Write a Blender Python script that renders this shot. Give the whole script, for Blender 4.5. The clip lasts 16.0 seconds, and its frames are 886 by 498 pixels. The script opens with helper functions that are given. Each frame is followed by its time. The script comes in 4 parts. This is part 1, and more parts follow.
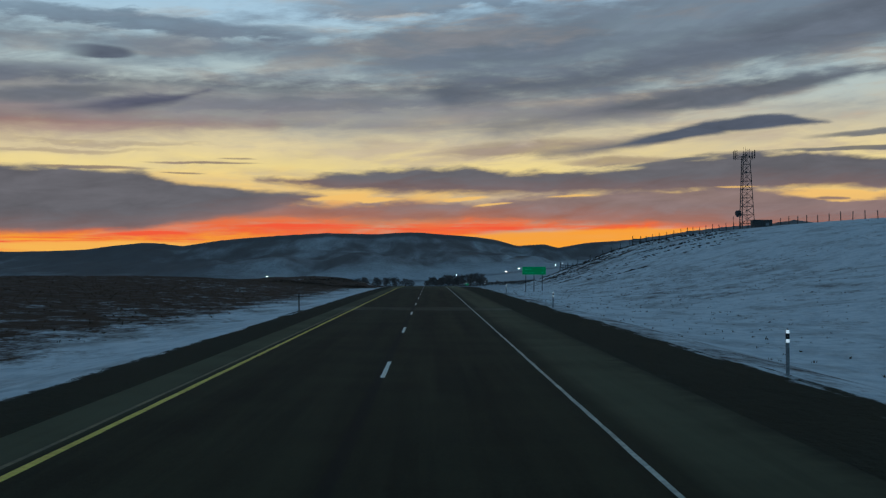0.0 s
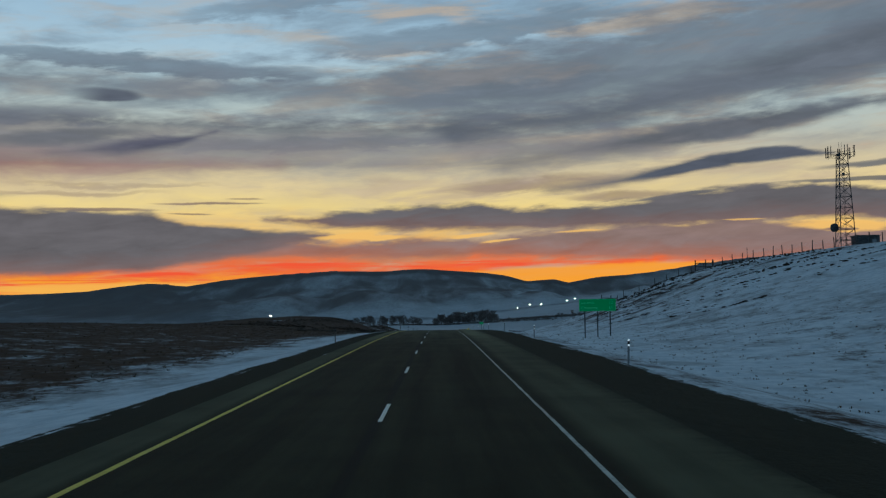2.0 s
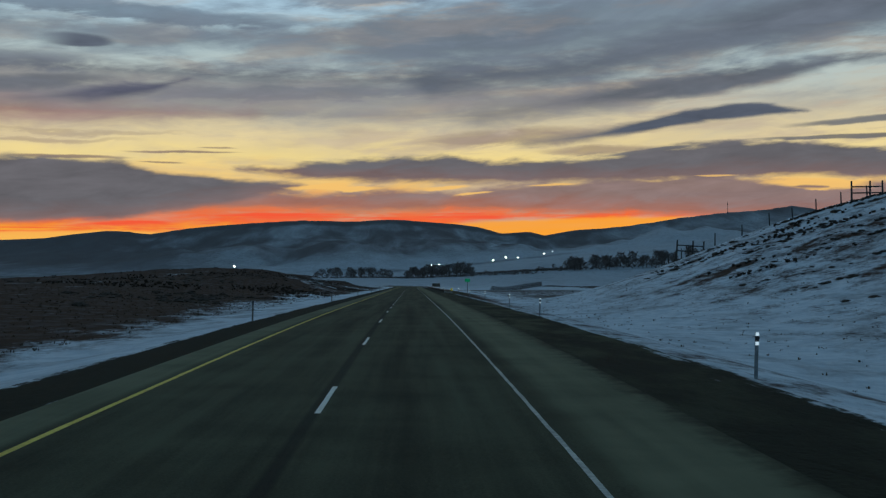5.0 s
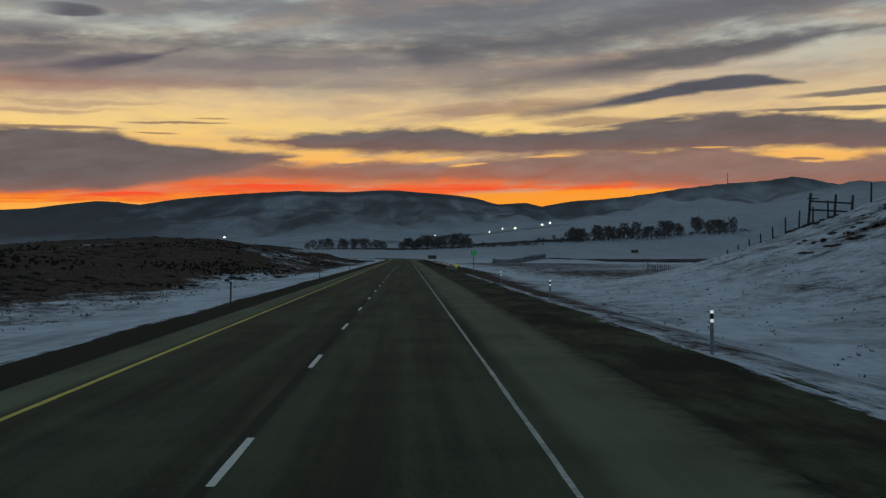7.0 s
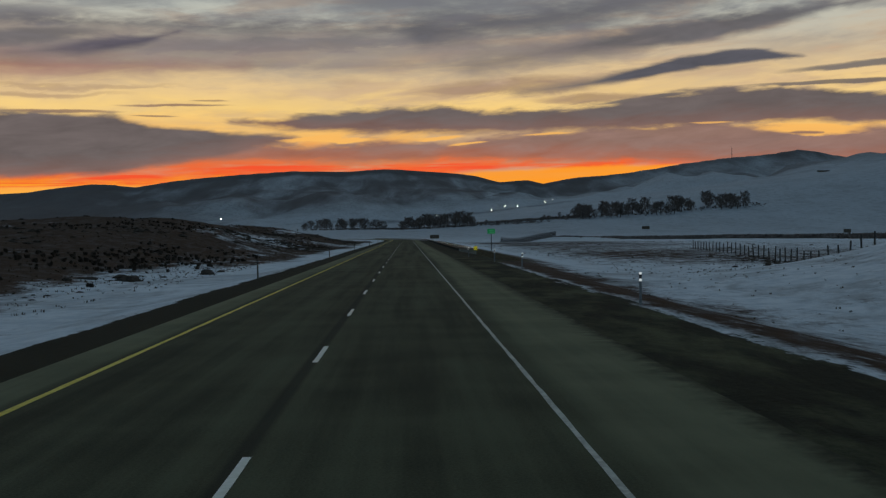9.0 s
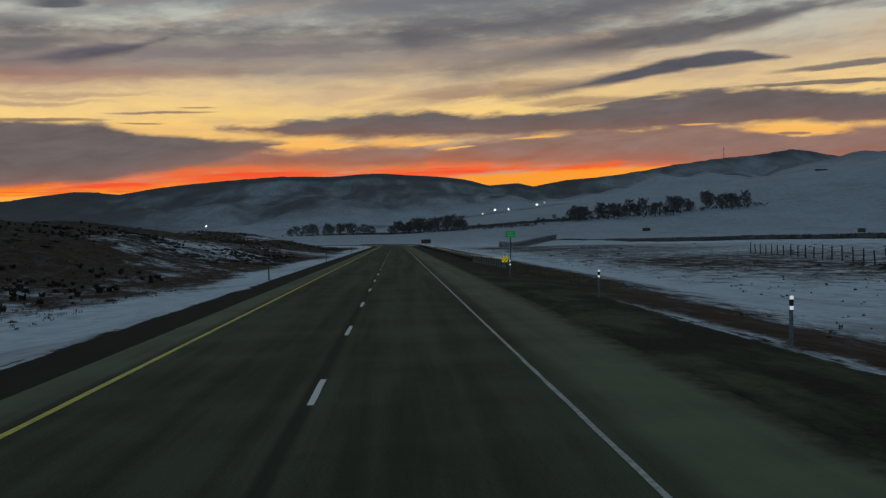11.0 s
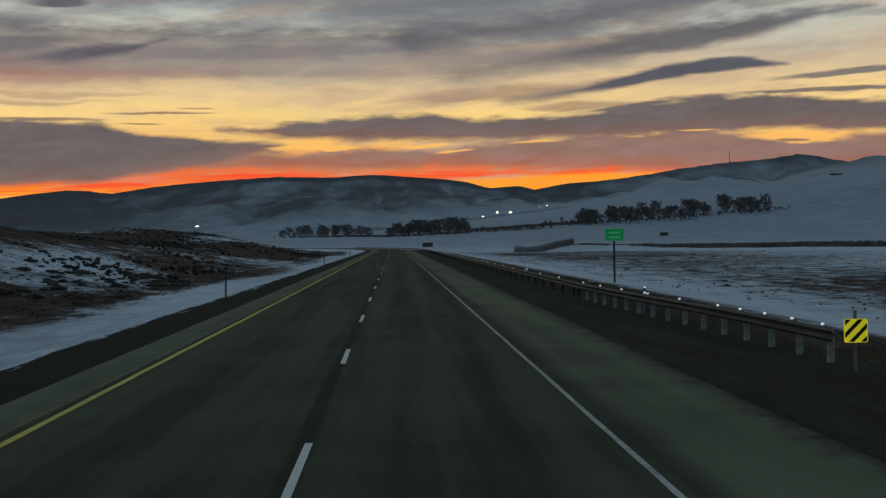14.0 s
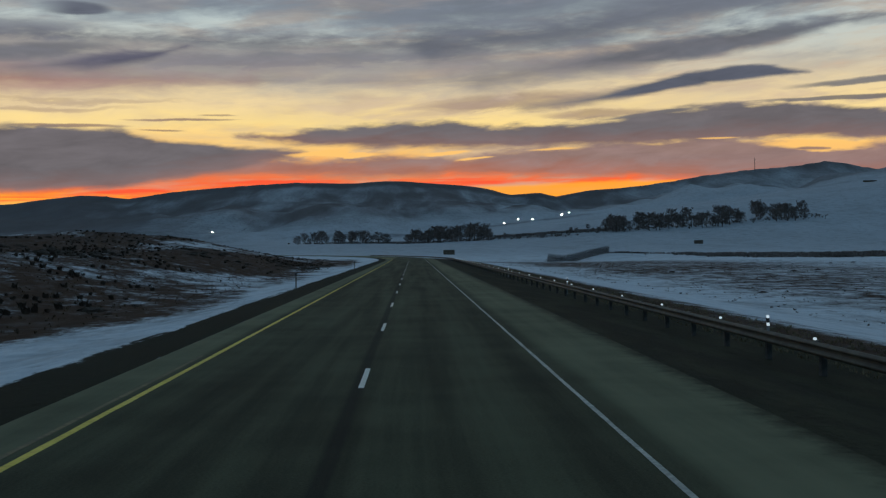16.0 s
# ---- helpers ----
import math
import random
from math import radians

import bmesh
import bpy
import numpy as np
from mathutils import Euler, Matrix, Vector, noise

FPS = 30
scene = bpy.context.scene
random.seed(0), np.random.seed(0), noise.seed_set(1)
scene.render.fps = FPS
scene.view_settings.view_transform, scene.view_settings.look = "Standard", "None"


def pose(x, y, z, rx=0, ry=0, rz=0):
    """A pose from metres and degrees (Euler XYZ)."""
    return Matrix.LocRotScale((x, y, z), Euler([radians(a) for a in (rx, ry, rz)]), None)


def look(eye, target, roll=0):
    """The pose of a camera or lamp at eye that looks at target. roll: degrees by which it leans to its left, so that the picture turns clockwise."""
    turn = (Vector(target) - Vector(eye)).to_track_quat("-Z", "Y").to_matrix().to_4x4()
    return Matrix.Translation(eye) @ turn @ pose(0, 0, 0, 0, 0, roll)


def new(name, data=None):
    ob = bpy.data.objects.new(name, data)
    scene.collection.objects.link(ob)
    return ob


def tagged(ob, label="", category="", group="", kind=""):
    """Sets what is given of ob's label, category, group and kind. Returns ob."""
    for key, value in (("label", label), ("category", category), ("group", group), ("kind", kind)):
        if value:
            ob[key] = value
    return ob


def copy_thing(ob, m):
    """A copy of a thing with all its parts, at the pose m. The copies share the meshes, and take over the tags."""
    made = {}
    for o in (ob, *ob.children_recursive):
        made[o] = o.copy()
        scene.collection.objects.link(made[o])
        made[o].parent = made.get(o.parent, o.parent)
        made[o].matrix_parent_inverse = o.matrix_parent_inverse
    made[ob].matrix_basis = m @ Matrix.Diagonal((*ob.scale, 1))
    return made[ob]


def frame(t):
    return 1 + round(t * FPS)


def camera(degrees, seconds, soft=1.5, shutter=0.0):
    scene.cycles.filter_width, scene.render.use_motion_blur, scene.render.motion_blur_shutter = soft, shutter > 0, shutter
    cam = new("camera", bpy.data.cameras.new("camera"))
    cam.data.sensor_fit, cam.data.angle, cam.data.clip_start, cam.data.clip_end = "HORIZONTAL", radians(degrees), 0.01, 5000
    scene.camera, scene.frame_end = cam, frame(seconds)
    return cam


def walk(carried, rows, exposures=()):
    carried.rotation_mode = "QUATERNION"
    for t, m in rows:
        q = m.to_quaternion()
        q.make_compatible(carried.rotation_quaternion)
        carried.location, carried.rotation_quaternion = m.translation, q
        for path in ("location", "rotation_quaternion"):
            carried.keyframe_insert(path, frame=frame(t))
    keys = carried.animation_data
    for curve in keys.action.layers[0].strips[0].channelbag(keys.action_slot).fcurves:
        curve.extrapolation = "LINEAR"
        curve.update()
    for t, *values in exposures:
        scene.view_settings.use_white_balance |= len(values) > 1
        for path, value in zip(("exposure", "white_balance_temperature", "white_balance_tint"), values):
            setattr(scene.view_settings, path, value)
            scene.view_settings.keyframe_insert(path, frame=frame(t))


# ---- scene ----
# ---------------------------------------------------------------- camera
cam = camera(43.1, 16.0, soft=1.3)
# seconds, place along a straight carriageway that runs towards +y, heading to the right, tilt up, roll
PATH = [
    (0.0, 1.04, 0.0, 2.29, 0.64, 1.18, 0.13),
    (0.5, 1.12, 18.1, 2.32, 0.09, 1.16, 0.42),
    (1.0, 1.27, 36.2, 2.28, -0.44, 1.99, -0.24),
    (1.5, 1.32, 54.3, 2.31, -0.36, 2.75, -0.30),
    (2.0, 1.27, 72.5, 2.33, 0.24, 3.07, -0.73),
    (2.5, 1.22, 90.6, 2.38, 1.13, 2.61, -1.47),
    (3.0, 1.21, 108.7, 2.36, 1.71, 2.42, -0.87),
    (3.5, 1.21, 126.8, 2.41, 1.64, 2.12, 0.35),
    (6.0, 1.80, 219.2, 2.37, 1.69, 0.72, -0.32),
    (6.5, 1.85, 232.6, 2.38, 2.11, 0.55, -0.00),
    (7.0, 1.95, 245.4, 2.33, 1.87, 0.21, 0.04),
    (7.5, 2.01, 257.6, 2.32, 1.76, -0.09, 0.24),
    (8.0, 2.02, 269.7, 2.34, 1.79, -0.18, -0.52),
    (8.5, 1.88, 281.9, 2.33, 2.04, -0.36, -1.03),
    (9.0, 1.70, 294.1, 2.30, 1.83, -0.78, -0.76),
    (11.5, 1.26, 357.4, 2.34, 2.47, -0.34, -1.52),
    (12.0, 1.28, 369.9, 2.37, 2.66, 0.02, -1.49),
    (12.5, 1.26, 382.4, 2.42, 2.74, 0.29, -1.93),
    (13.0, 1.20, 394.9, 2.36, 2.62, 0.09, -1.80),
    (13.5, 1.11, 407.4, 2.34, 2.48, -0.32, -1.19),
    (14.0, 1.04, 419.8, 2.35, 2.48, -0.40, -0.86),
    (14.5, 1.04, 431.8, 2.27, 2.48, -0.35, -1.78),
    (15.0, 0.94, 443.8, 2.33, 2.35, -0.53, -1.12),
    (15.5, 0.89, 456.1, 2.35, 1.75, -0.12, -0.29),
    (16.0, 0.94, 470.0, 2.41, 1.52, -0.02, -0.61),
]


# brow shaped to fit the camera's view: gentler first, then the grade, level here
BROW, BROW_A, BROW_B = 0.0195, 120.0, 285.0


def brow_slope(y):
    u = np.clip((np.asarray(y, float) - BROW_A) / (BROW_B - BROW_A), 0, 1)
    return BROW * (1 - u * u * (3 - 2 * u))


def brow(y):
    """Height of the carriageway at y against the long grade."""
    y = np.maximum(np.asarray(y, float), -150.0)
    u = np.clip((y - BROW_A) / (BROW_B - BROW_A), 0, 1)
    return -BROW * ((BROW_B - BROW_A) * (0.5 - u + u ** 3 - u ** 4 / 2) + np.maximum(BROW_A - y, 0))


def row_pose(x, y, z, yaw, tilt, roll):
    a, b = radians(yaw), radians(tilt) + math.atan(float(brow_slope(y + 14)))
    way = Vector((math.sin(a) * math.cos(b), math.cos(a) * math.cos(b), math.sin(b)))
    eye = Vector((x, y, z + float(brow(y))))
    return look(eye, eye + way * 50, roll)


walk(cam, [(r[0], row_pose(*r[1:])) for r in PATH], exposures=[
    (0.0, 0.06, 5150, 0), (1.5, 0.02, 5300, 0), (3.5, 0.02, 5300, 0), (6.0, 0.10, 5200, 1), (7.0, 0.0, 6250, 9), (13.5, 0.05, 6250, 9), (14.5, 0.12, 6000, 6), (16.0, 0.20, 5550, 5)])


# ---------------------------------------------------------------- world: dawn sky with cloud streaks
def lin(r, g, b):
    """Linear colour from 0-255 display values."""
    return tuple(((c / 255) / 12.92 if c / 255 <= 0.04045 else ((c / 255 + 0.055) / 1.055) ** 2.4) for c in (r, g, b)) + (1.0,)


class Nodes:
    """Short hand for building node trees."""

    def __init__(self, tree):
        self.tree = tree

    def add(self, kind, **values):
        n = self.tree.nodes.new(kind)
        for k, v in values.items():
            n.inputs[k].default_value = v
        return n

    def put(self, socket, value):
        if isinstance(value, bpy.types.NodeSocket):
            self.tree.links.new(value, socket)
        else:
            socket.default_value = value

    def math(self, op, a, b=0.0, c=0.0, clamp=False):
        n = self.tree.nodes.new("ShaderNodeMath")
        n.operation, n.use_clamp = op, clamp
        for s, v in zip(n.inputs, (a, b, c)):
            self.put(s, v)
        return n.outputs[0]

    def smooth(self, x, lo, hi, to_lo=0.0, to_hi=1.0):
        n = self.tree.nodes.new("ShaderNodeMapRange")
        n.interpolation_type = "SMOOTHSTEP"
        for i, v in enumerate((x, lo, hi, to_lo, to_hi)):
            self.put(n.inputs[i], v)
        return n.outputs[0]

    def xyz(self, x, y, z=0.0):
        n = self.tree.nodes.new("ShaderNodeCombineXYZ")
        for s, v in zip(n.inputs, (x, y, z)):
            self.put(s, v)
        return n.outputs[0]

    def noise(self, vec, scale, detail=4.0, rough=0.55, dist=0.0):
        n = self.add("ShaderNodeTexNoise", Scale=scale, Detail=detail, Roughness=rough, Distortion=dist)
        self.put(n.inputs["Vector"], vec)
        return n.outputs["Fac"]

    def ramp(self, fac, stops, mode="LINEAR"):
        n = self.tree.nodes.new("ShaderNodeValToRGB")
        n.color_ramp.interpolation = mode
        el = n.color_ramp.elements
        while len(el) < len(stops):
            el.new(0.5)
        for e, (p, c) in zip(el, stops):
            e.position, e.color = p, c
        self.put(n.inputs[0], fac)
        return n.outputs[0]

    def mix(self, fac, a, b, blend="MIX"):
        n = self.tree.nodes.new("ShaderNodeMix")
        n.data_type, n.blend_type = "RGBA", blend
        self.put(n.inputs[0], fac)
        self.put(n.inputs[6], a)
        self.put(n.inputs[7], b)
        return n.outputs[2]


world = bpy.data.worlds.new("dawn_sky")
scene.world = world
world.use_nodes = True
W = Nodes(world.node_tree)
world.node_tree.nodes.clear()
coord = W.add("ShaderNodeTexCoord").outputs["Generated"]
sep = W.add("ShaderNodeSeparateXYZ")
W.put(sep.inputs[0], coord)
sx, sy, sz = sep.outputs
flat = W.math("SQRT", W.math("ADD", W.math("MULTIPLY", sx, sx), W.math("MULTIPLY", sy, sy)))
AZ = W.math("MULTIPLY", W.math("ARCTAN2", sx, sy), 180 / math.pi)
EL = W.math("MULTIPLY", W.math("ARCTAN2", sz, flat), 180 / math.pi)
# slow waves that fray every edge, drawn out along the wind
wave_vec = W.xyz(W.math("MULTIPLY", AZ, 0.11), W.math("MULTIPLY", EL, 0.42), 3.1)
wave = W.math("SUBTRACT", W.noise(wave_vec, 1.0, 5.0, 0.6, 0.3), 0.5)
fine_vec = W.xyz(W.math("MULTIPLY", AZ, 0.30), W.math("ADD", W.math("MULTIPLY", EL, 1.35), W.math("MULTIPLY", AZ, -0.08)), 8.7)
fine = W.math("SUBTRACT", W.noise(fine_vec, 1.0, 6.0, 0.60, 0.5), 0.5)
puff_vec = W.xyz(W.math("MULTIPLY", AZ, 0.50), W.math("ADD", W.math("MULTIPLY", EL, 2.1), W.math("MULTIPLY", AZ, -0.06)), 5.2)
puff = W.math("SUBTRACT", W.noise(puff_vec, 1.0, 4.0, 0.55, 0.2), 0.5)
lump_vec = W.xyz(W.math("MULTIPLY", AZ, 0.34), W.math("MULTIPLY", EL, 1.5), 31.0)
lump = W.math("SUBTRACT", W.noise(lump_vec, 1.0, 5.0, 0.6, 0.25), 0.5)
rag = W.math("ADD", W.math("MULTIPLY", wave, 0.8), W.math("ADD", W.math("MULTIPLY", fine, 1.0), W.math("MULTIPLY", puff, 0.7)))
EW = W.math("ADD", EL, W.math("ADD", W.math("MULTIPLY", wave, 2.0), W.math("MULTIPLY", fine, 1.1)))
height = W.math("DIVIDE", EW, 30.0, clamp=True)
clear = W.ramp(height, [
    (0.00, lin(255, 150, 34)), (0.085, lin(255, 158, 40)), (0.106, lin(248, 98, 44)), (0.128, lin(226, 124, 74)),
    (0.155, lin(248, 184, 96)), (0.205, lin(252, 210, 128)), (0.245, lin(236, 200, 142)), (0.285, lin(206, 184, 152)),
    (0.34, lin(194, 188, 170)), (0.40, lin(194, 198, 188)), (0.47, lin(182, 193, 196)), (0.58, lin(156, 175, 188)), (1.0, lin(108, 130, 150))])
cloud = W.ramp(height, [
    (0.00, lin(150, 92, 60)), (0.105, lin(168, 92, 66)), (0.135, lin(130, 98, 92)), (0.18, lin(106, 96, 98)),
    (0.27, lin(116, 104, 104)), (0.36, lin(116, 114, 118)), (0.46, lin(124, 130, 136)), (1.0, lin(112, 124, 135))])
shade = W.math("ADD", 1.0, W.math("ADD", W.math("MULTIPLY", fine, 0.75), W.math("MULTIPLY", puff, 0.30)))
cloud = W.mix(1.0, cloud, W.xyz(shade, shade, shade), "MULTIPLY")
# general cover of drawn-out sheets, thicker higher up
cover_vec = W.xyz(W.math("MULTIPLY", AZ, 0.065), W.math("ADD", W.math("MULTIPLY", EL, 0.26), W.math("MULTIPLY", AZ, -0.04)), 1.7)
cover = W.math("ADD", W.noise(cover_vec, 1.0, 7.0, 0.62, 0.6), W.math("ADD", W.math("MULTIPLY", fine, 0.34), W.math("MULTIPLY", puff, 0.16)))
cover = W.smooth(cover, 0.38, 0.70, 0.0, W.smooth(EL, 7.0, 13.0, 0.12, 0.72))
sky = W.mix(cover, clear, cloud)


def streak(under, az, el, half_w, up, down, slope, fray, soft, depth, tint=None, fade=False):
    """One cloud: an uneven ellipse in azimuth and elevation that rises by slope to the right, frayed by the waves."""
    du = W.math("SUBTRACT", AZ, az)
    dv = W.math("SUBTRACT", W.math("SUBTRACT", EL, el), W.math("MULTIPLY", du, slope))
    dv = W.math("ADD", dv, W.math("MULTIPLY", rag, fray))
    a = W.math("DIVIDE", du, half_w)
    b = W.math("MAXIMUM", W.math("DIVIDE", dv, up), W.math("DIVIDE", dv, -down))
    q = W.math("SUBTRACT", 1.0, W.math("ADD", W.math("MULTIPLY", a, a), W.math("MULTIPLY", b, b)))
    q = W.math("ADD", q, W.math("MULTIPLY", fine, min(fray * 1.2, 1.2)))
    m = W.smooth(q, -soft * 0.4, soft, 0.0, depth)
    if fade:
        # drawn out and thin towards the left, crisp at the right-hand tip
        m = W.math("MULTIPLY", m, W.smooth(a, -1.0, 0.2, 0.1, 1.0))
    return W.mix(m, under, tint if tint else cloud)


def tinted(r, g, b):
    return W.mix(1.0, lin(r, g, b), W.xyz(shade, shade, shade), "MULTIPLY")


def band(under, edge, tint, fray=0.3, soft=0.25, depth=1.0, base=None, left_soft=0.0):
    """One drawn-out cloud between an upper and a lower edge, each given by azimuth: (azimuth, top, bottom)."""
    where = W.math("DIVIDE", W.math("ADD", AZ, 40.0), 80.0, clamp=True)
    rows = [(edge[0][0] - 1.5, edge[0][1] - 0.6, edge[0][2] + 0.6)] + list(edge) + [(edge[-1][0] + 1.0, edge[-1][1] - 0.6, edge[-1][2] + 0.6)]
    top, low = (W.ramp(where, [((r[0] + 40) / 80, (r[k] / 20,) * 3 + (1,)) for r in rows]) for k in (1, 2))
    a = W.math("SUBTRACT", W.math("MULTIPLY", top, 20.0), EL)
    b = W.math("SUBTRACT", EL, W.math("MULTIPLY", low, 20.0))
    a = W.math("ADD", a, W.math("MULTIPLY", W.math("ADD", W.math("ADD", puff, lump), W.math("MULTIPLY", fine, 0.8)), fray * 3.0))
    b = W.math("ADD", b, W.math("MULTIPLY", W.math("ADD", W.math("ADD", fine, W.math("MULTIPLY", lump, 0.6)), W.math("MULTIPLY", wave, 0.8)), fray * 3.0))
    q = W.math("MINIMUM", a, b)
    if left_soft:
        s = W.smooth(AZ, edge[0][0], (edge[0][0] + edge[-1][0]) / 2, left_soft, soft)
    else:
        s = soft
    m = W.math("MULTIPLY", W.smooth(W.math("DIVIDE", q, s), -0.5, 1.0), depth)
    if base:
        tint = W.mix(W.smooth(W.math("ADD", b, W.math("MULTIPLY", fine, 0.9)), 0.0, 1.1), base, tint)
    return W.mix(m, under, tint)


GREY = tinted(107, 96, 93)
BLUE = tinted(91, 89, 95)
MAUVE = tinted(97, 94, 97)
ROSE = tinted(160, 106, 90)
VEIL = tinted(142, 130, 124)
PINK = tinted(140, 110, 101)
WARM = tinted(128, 100, 92)
THIN = tinted(196, 164, 132)

# thin sheet over the light part, then the veil above it
thin_vec = W.xyz(W.math("MULTIPLY", AZ, 0.13), W.math("ADD", W.math("MULTIPLY", EL, 0.9), W.math("MULTIPLY", AZ, -0.03)), 21.0)
thin = W.smooth(W.math("ADD", W.noise(thin_vec, 1.0, 6.0, 0.6, 0.4), W.math("MULTIPLY", fine, 0.3)), 0.45, 0.68, 0.0, 0.75)
sky = W.mix(W.math("MULTIPLY", thin, W.smooth(AZ, -16.0, 6.0, 0.45, 1.0)), sky, THIN)
sky = band(sky, ((-36, 11.2, 8.2), (-24, 11.0, 7.7), (-10, 10.6, 7.95), (0, 10.5, 8.4), (6, 10.0, 8.6), (10, 9.3, 9.0)), VEIL, 0.35, 1.5, 0.92)
sky = band(sky, ((-34, 9.4, 7.8), (-20, 9.0, 7.6), (-13, 8.7, 8.0), (-8, 8.6, 8.3)), ROSE, 0.25, 1.1, 0.85)
for s in (
        # azimuth, elevation, half width, up, down, slope, fraying, softness, depth, tint, fading
        (-27.0, 18.0, 9.5, 2.4, 2.4, 0.06, 2.2, 0.9, 0.65),
        (-9.0, 19.2, 9.0, 1.2, 1.0, 0.10, 1.8, 0.9, 0.5),
        (18.0, 19.8, 13.0, 1.0, 1.0, 0.10, 1.6, 0.9, 0.5),
        (-8.0, 16.3, 6.5, 0.6, 0.6, 0.16, 1.3, 0.8, 0.6),
        (2.0, 15.1, 10.0, 0.75, 0.7, 0.09, 1.3, 0.7, 0.75),
        (-14.4, 13.3, 9.5, 0.45, 0.5, -0.03, 1.0, 0.7, 0.85),
        (6.0, 12.4, 9.0, 0.4, 0.5, 0.08, 1.1, 0.9, 0.5),
        (-22.0, 10.4, 9.0, 0.5, 0.5, 0.02, 1.0, 0.9, 0.7),
        (-6.0, 9.6, 10.0, 0.4, 0.45, 0.03, 1.0, 0.9, 0.6),
        (-18.5, 9.6, 4.0, 0.40, 0.40, 0.10, 0.5, 0.9, 0.7, MAUVE),
        (30.0, 15.4, 6.5, 1.2, 1.3, 0.26, 1.4, 0.5, 0.9, MAUVE),
        (28.0, 10.6, 6.0, 0.3, 0.3, 0.03, 0.6, 0.8, 0.6),
        (-16.8, 11.7, 2.1, 0.40, 0.36, 0.0, 0.22, 0.6, 1.0, BLUE, True),
        (12.2, 6.65, 2.2, 0.14, 0.12, 0.10, 0.25, 0.7, 0.9, MAUVE),
        (22.8, 7.8, 4.2, 0.20, 0.18, 0.045, 0.3, 0.8, 0.85, MAUVE),
        (21.5, 7.0, 4.6, 0.12, 0.12, -0.02, 0.2, 0.7, 0.8, BLUE),
        (33.0, 8.6, 5.0, 0.2, 0.2, 0.02, 0.4, 0.6, 0.8, BLUE),
        (-11.5, 6.5, 2.9, 0.07, 0.07, 0.01, 0.2, 0.8, 0.75, WARM),
        (-9.8, 6.75, 1.0, 0.05, 0.05, 0.01, 0.15, 0.8, 0.6, WARM),
        (-18.5, 6.95, 5.0, 0.14, 0.18, 0.01, 0.7, 1.2, 0.4, WARM),
        (-16.0, 7.35, 5.0, 0.14, 0.14, 0.01, 0.7, 1.2, 0.35, WARM),
        (-17.0, 6.15, 3.0, 0.10, 0.10, 0.01, 0.2, 0.9, 0.8, WARM),
        (-12.5, 5.95, 1.2, 0.05, 0.05, -0.02, 0.15, 0.9, 0.7, WARM),
        (-27.0, 6.6, 6.0, 0.25, 0.25, 0.02, 0.5, 0.8, 0.8),
        (5.0, 7.35, 5.0, 0.5, 0.5, 0.03, 0.9, 1.0, 0.55, WARM),
        (9.5, 6.75, 3.0, 0.22, 0.22, 0.03, 0.5, 1.0, 0.6, WARM),
):
    sky = streak(sky, *s)
sky = band(sky, ((1, 11.4, 9.3), (5, 11.4, 9.6), (9, 11.9, 10.1), (13, 12.8, 10.7), (17, 13.7, 11.3), (21, 14.6, 11.6), (26, 15.4, 12.4)), MAUVE, 0.4, 1.0, 0.95)
sky = band(sky, ((3.5, 9.0, 8.0), (6, 9.4, 8.3), (9.2, 10.0, 8.6), (14.6, 10.5, 9.15), (17, 10.75, 9.5), (19.1, 10.8, 9.95), (21, 10.9, 10.4), (23.6, 10.9, 10.65)), MAUVE, 0.2, 0.4, 0.95, None, 1.2)
sky = band(sky, ((-19, 9.0, 8.7), (-16, 9.6, 8.75), (-13, 9.95, 9.3), (-11.2, 10.15, 10.05)), tinted(86, 81, 92), 0.12, 0.3, 0.9, None, 0.8)
sky = band(sky, ((5.5, 7.2, 6.95), (8.5, 7.6, 7.1), (10.7, 8.0, 7.35), (13.7, 8.58, 7.82), (16, 8.84, 8.04), (17.6, 8.84, 8.16), (19, 8.52, 8.22), (19.8, 8.32, 8.26)), BLUE, 0.09, 0.16, 1.0, None, 0.8)
sky = band(sky, ((-2, 14.0, 10.6), (4, 14.6, 10.4), (10, 15.6, 10.6), (16, 16.8, 10.9), (22, 17.4, 11.2), (34, 17.6, 11.0)), tinted(108, 107, 111), 0.7, 1.6, 0.78)
sky = band(sky, ((2, 9.6, 7.9), (6, 9.7, 7.9), (10, 9.4, 8.1), (13, 9.5, 8.7)), tinted(140, 124, 116), 0.5, 1.4, 0.6)
# warm layer under the banks, then the banks
sky = band(sky, ((-26, 3.6, 2.75), (-20, 3.7, 2.85), (-15, 3.9, 3.15), (-11, 4.5, 3.6), (-8, 4.6, 3.75), (-4, 4.7, 3.7), (0, 4.8, 3.72), (3, 4.75, 3.7), (6, 5.0, 3.6), (12, 5.3, 3.45), (15, 5.4, 3.25), (17.5, 5.1, 3.1), (22, 4.9, 3.0), (26, 5.0, 2.9), (36, 5.0, 2.8)), PINK, 0.22, 0.3, 0.96, tinted(168, 106, 84))
sky = band(sky, ((-38, 6.5, 2.8), (-20, 6.15, 2.95), (-14.4, 6.05, 3.15), (-12.7, 5.6, 3.5), (-9.5, 5.3, 3.95), (-7.5, 5.2, 4.4), (-5.4, 4.98, 4.7)), GREY, 0.16, 0.26, 1.0, WARM)
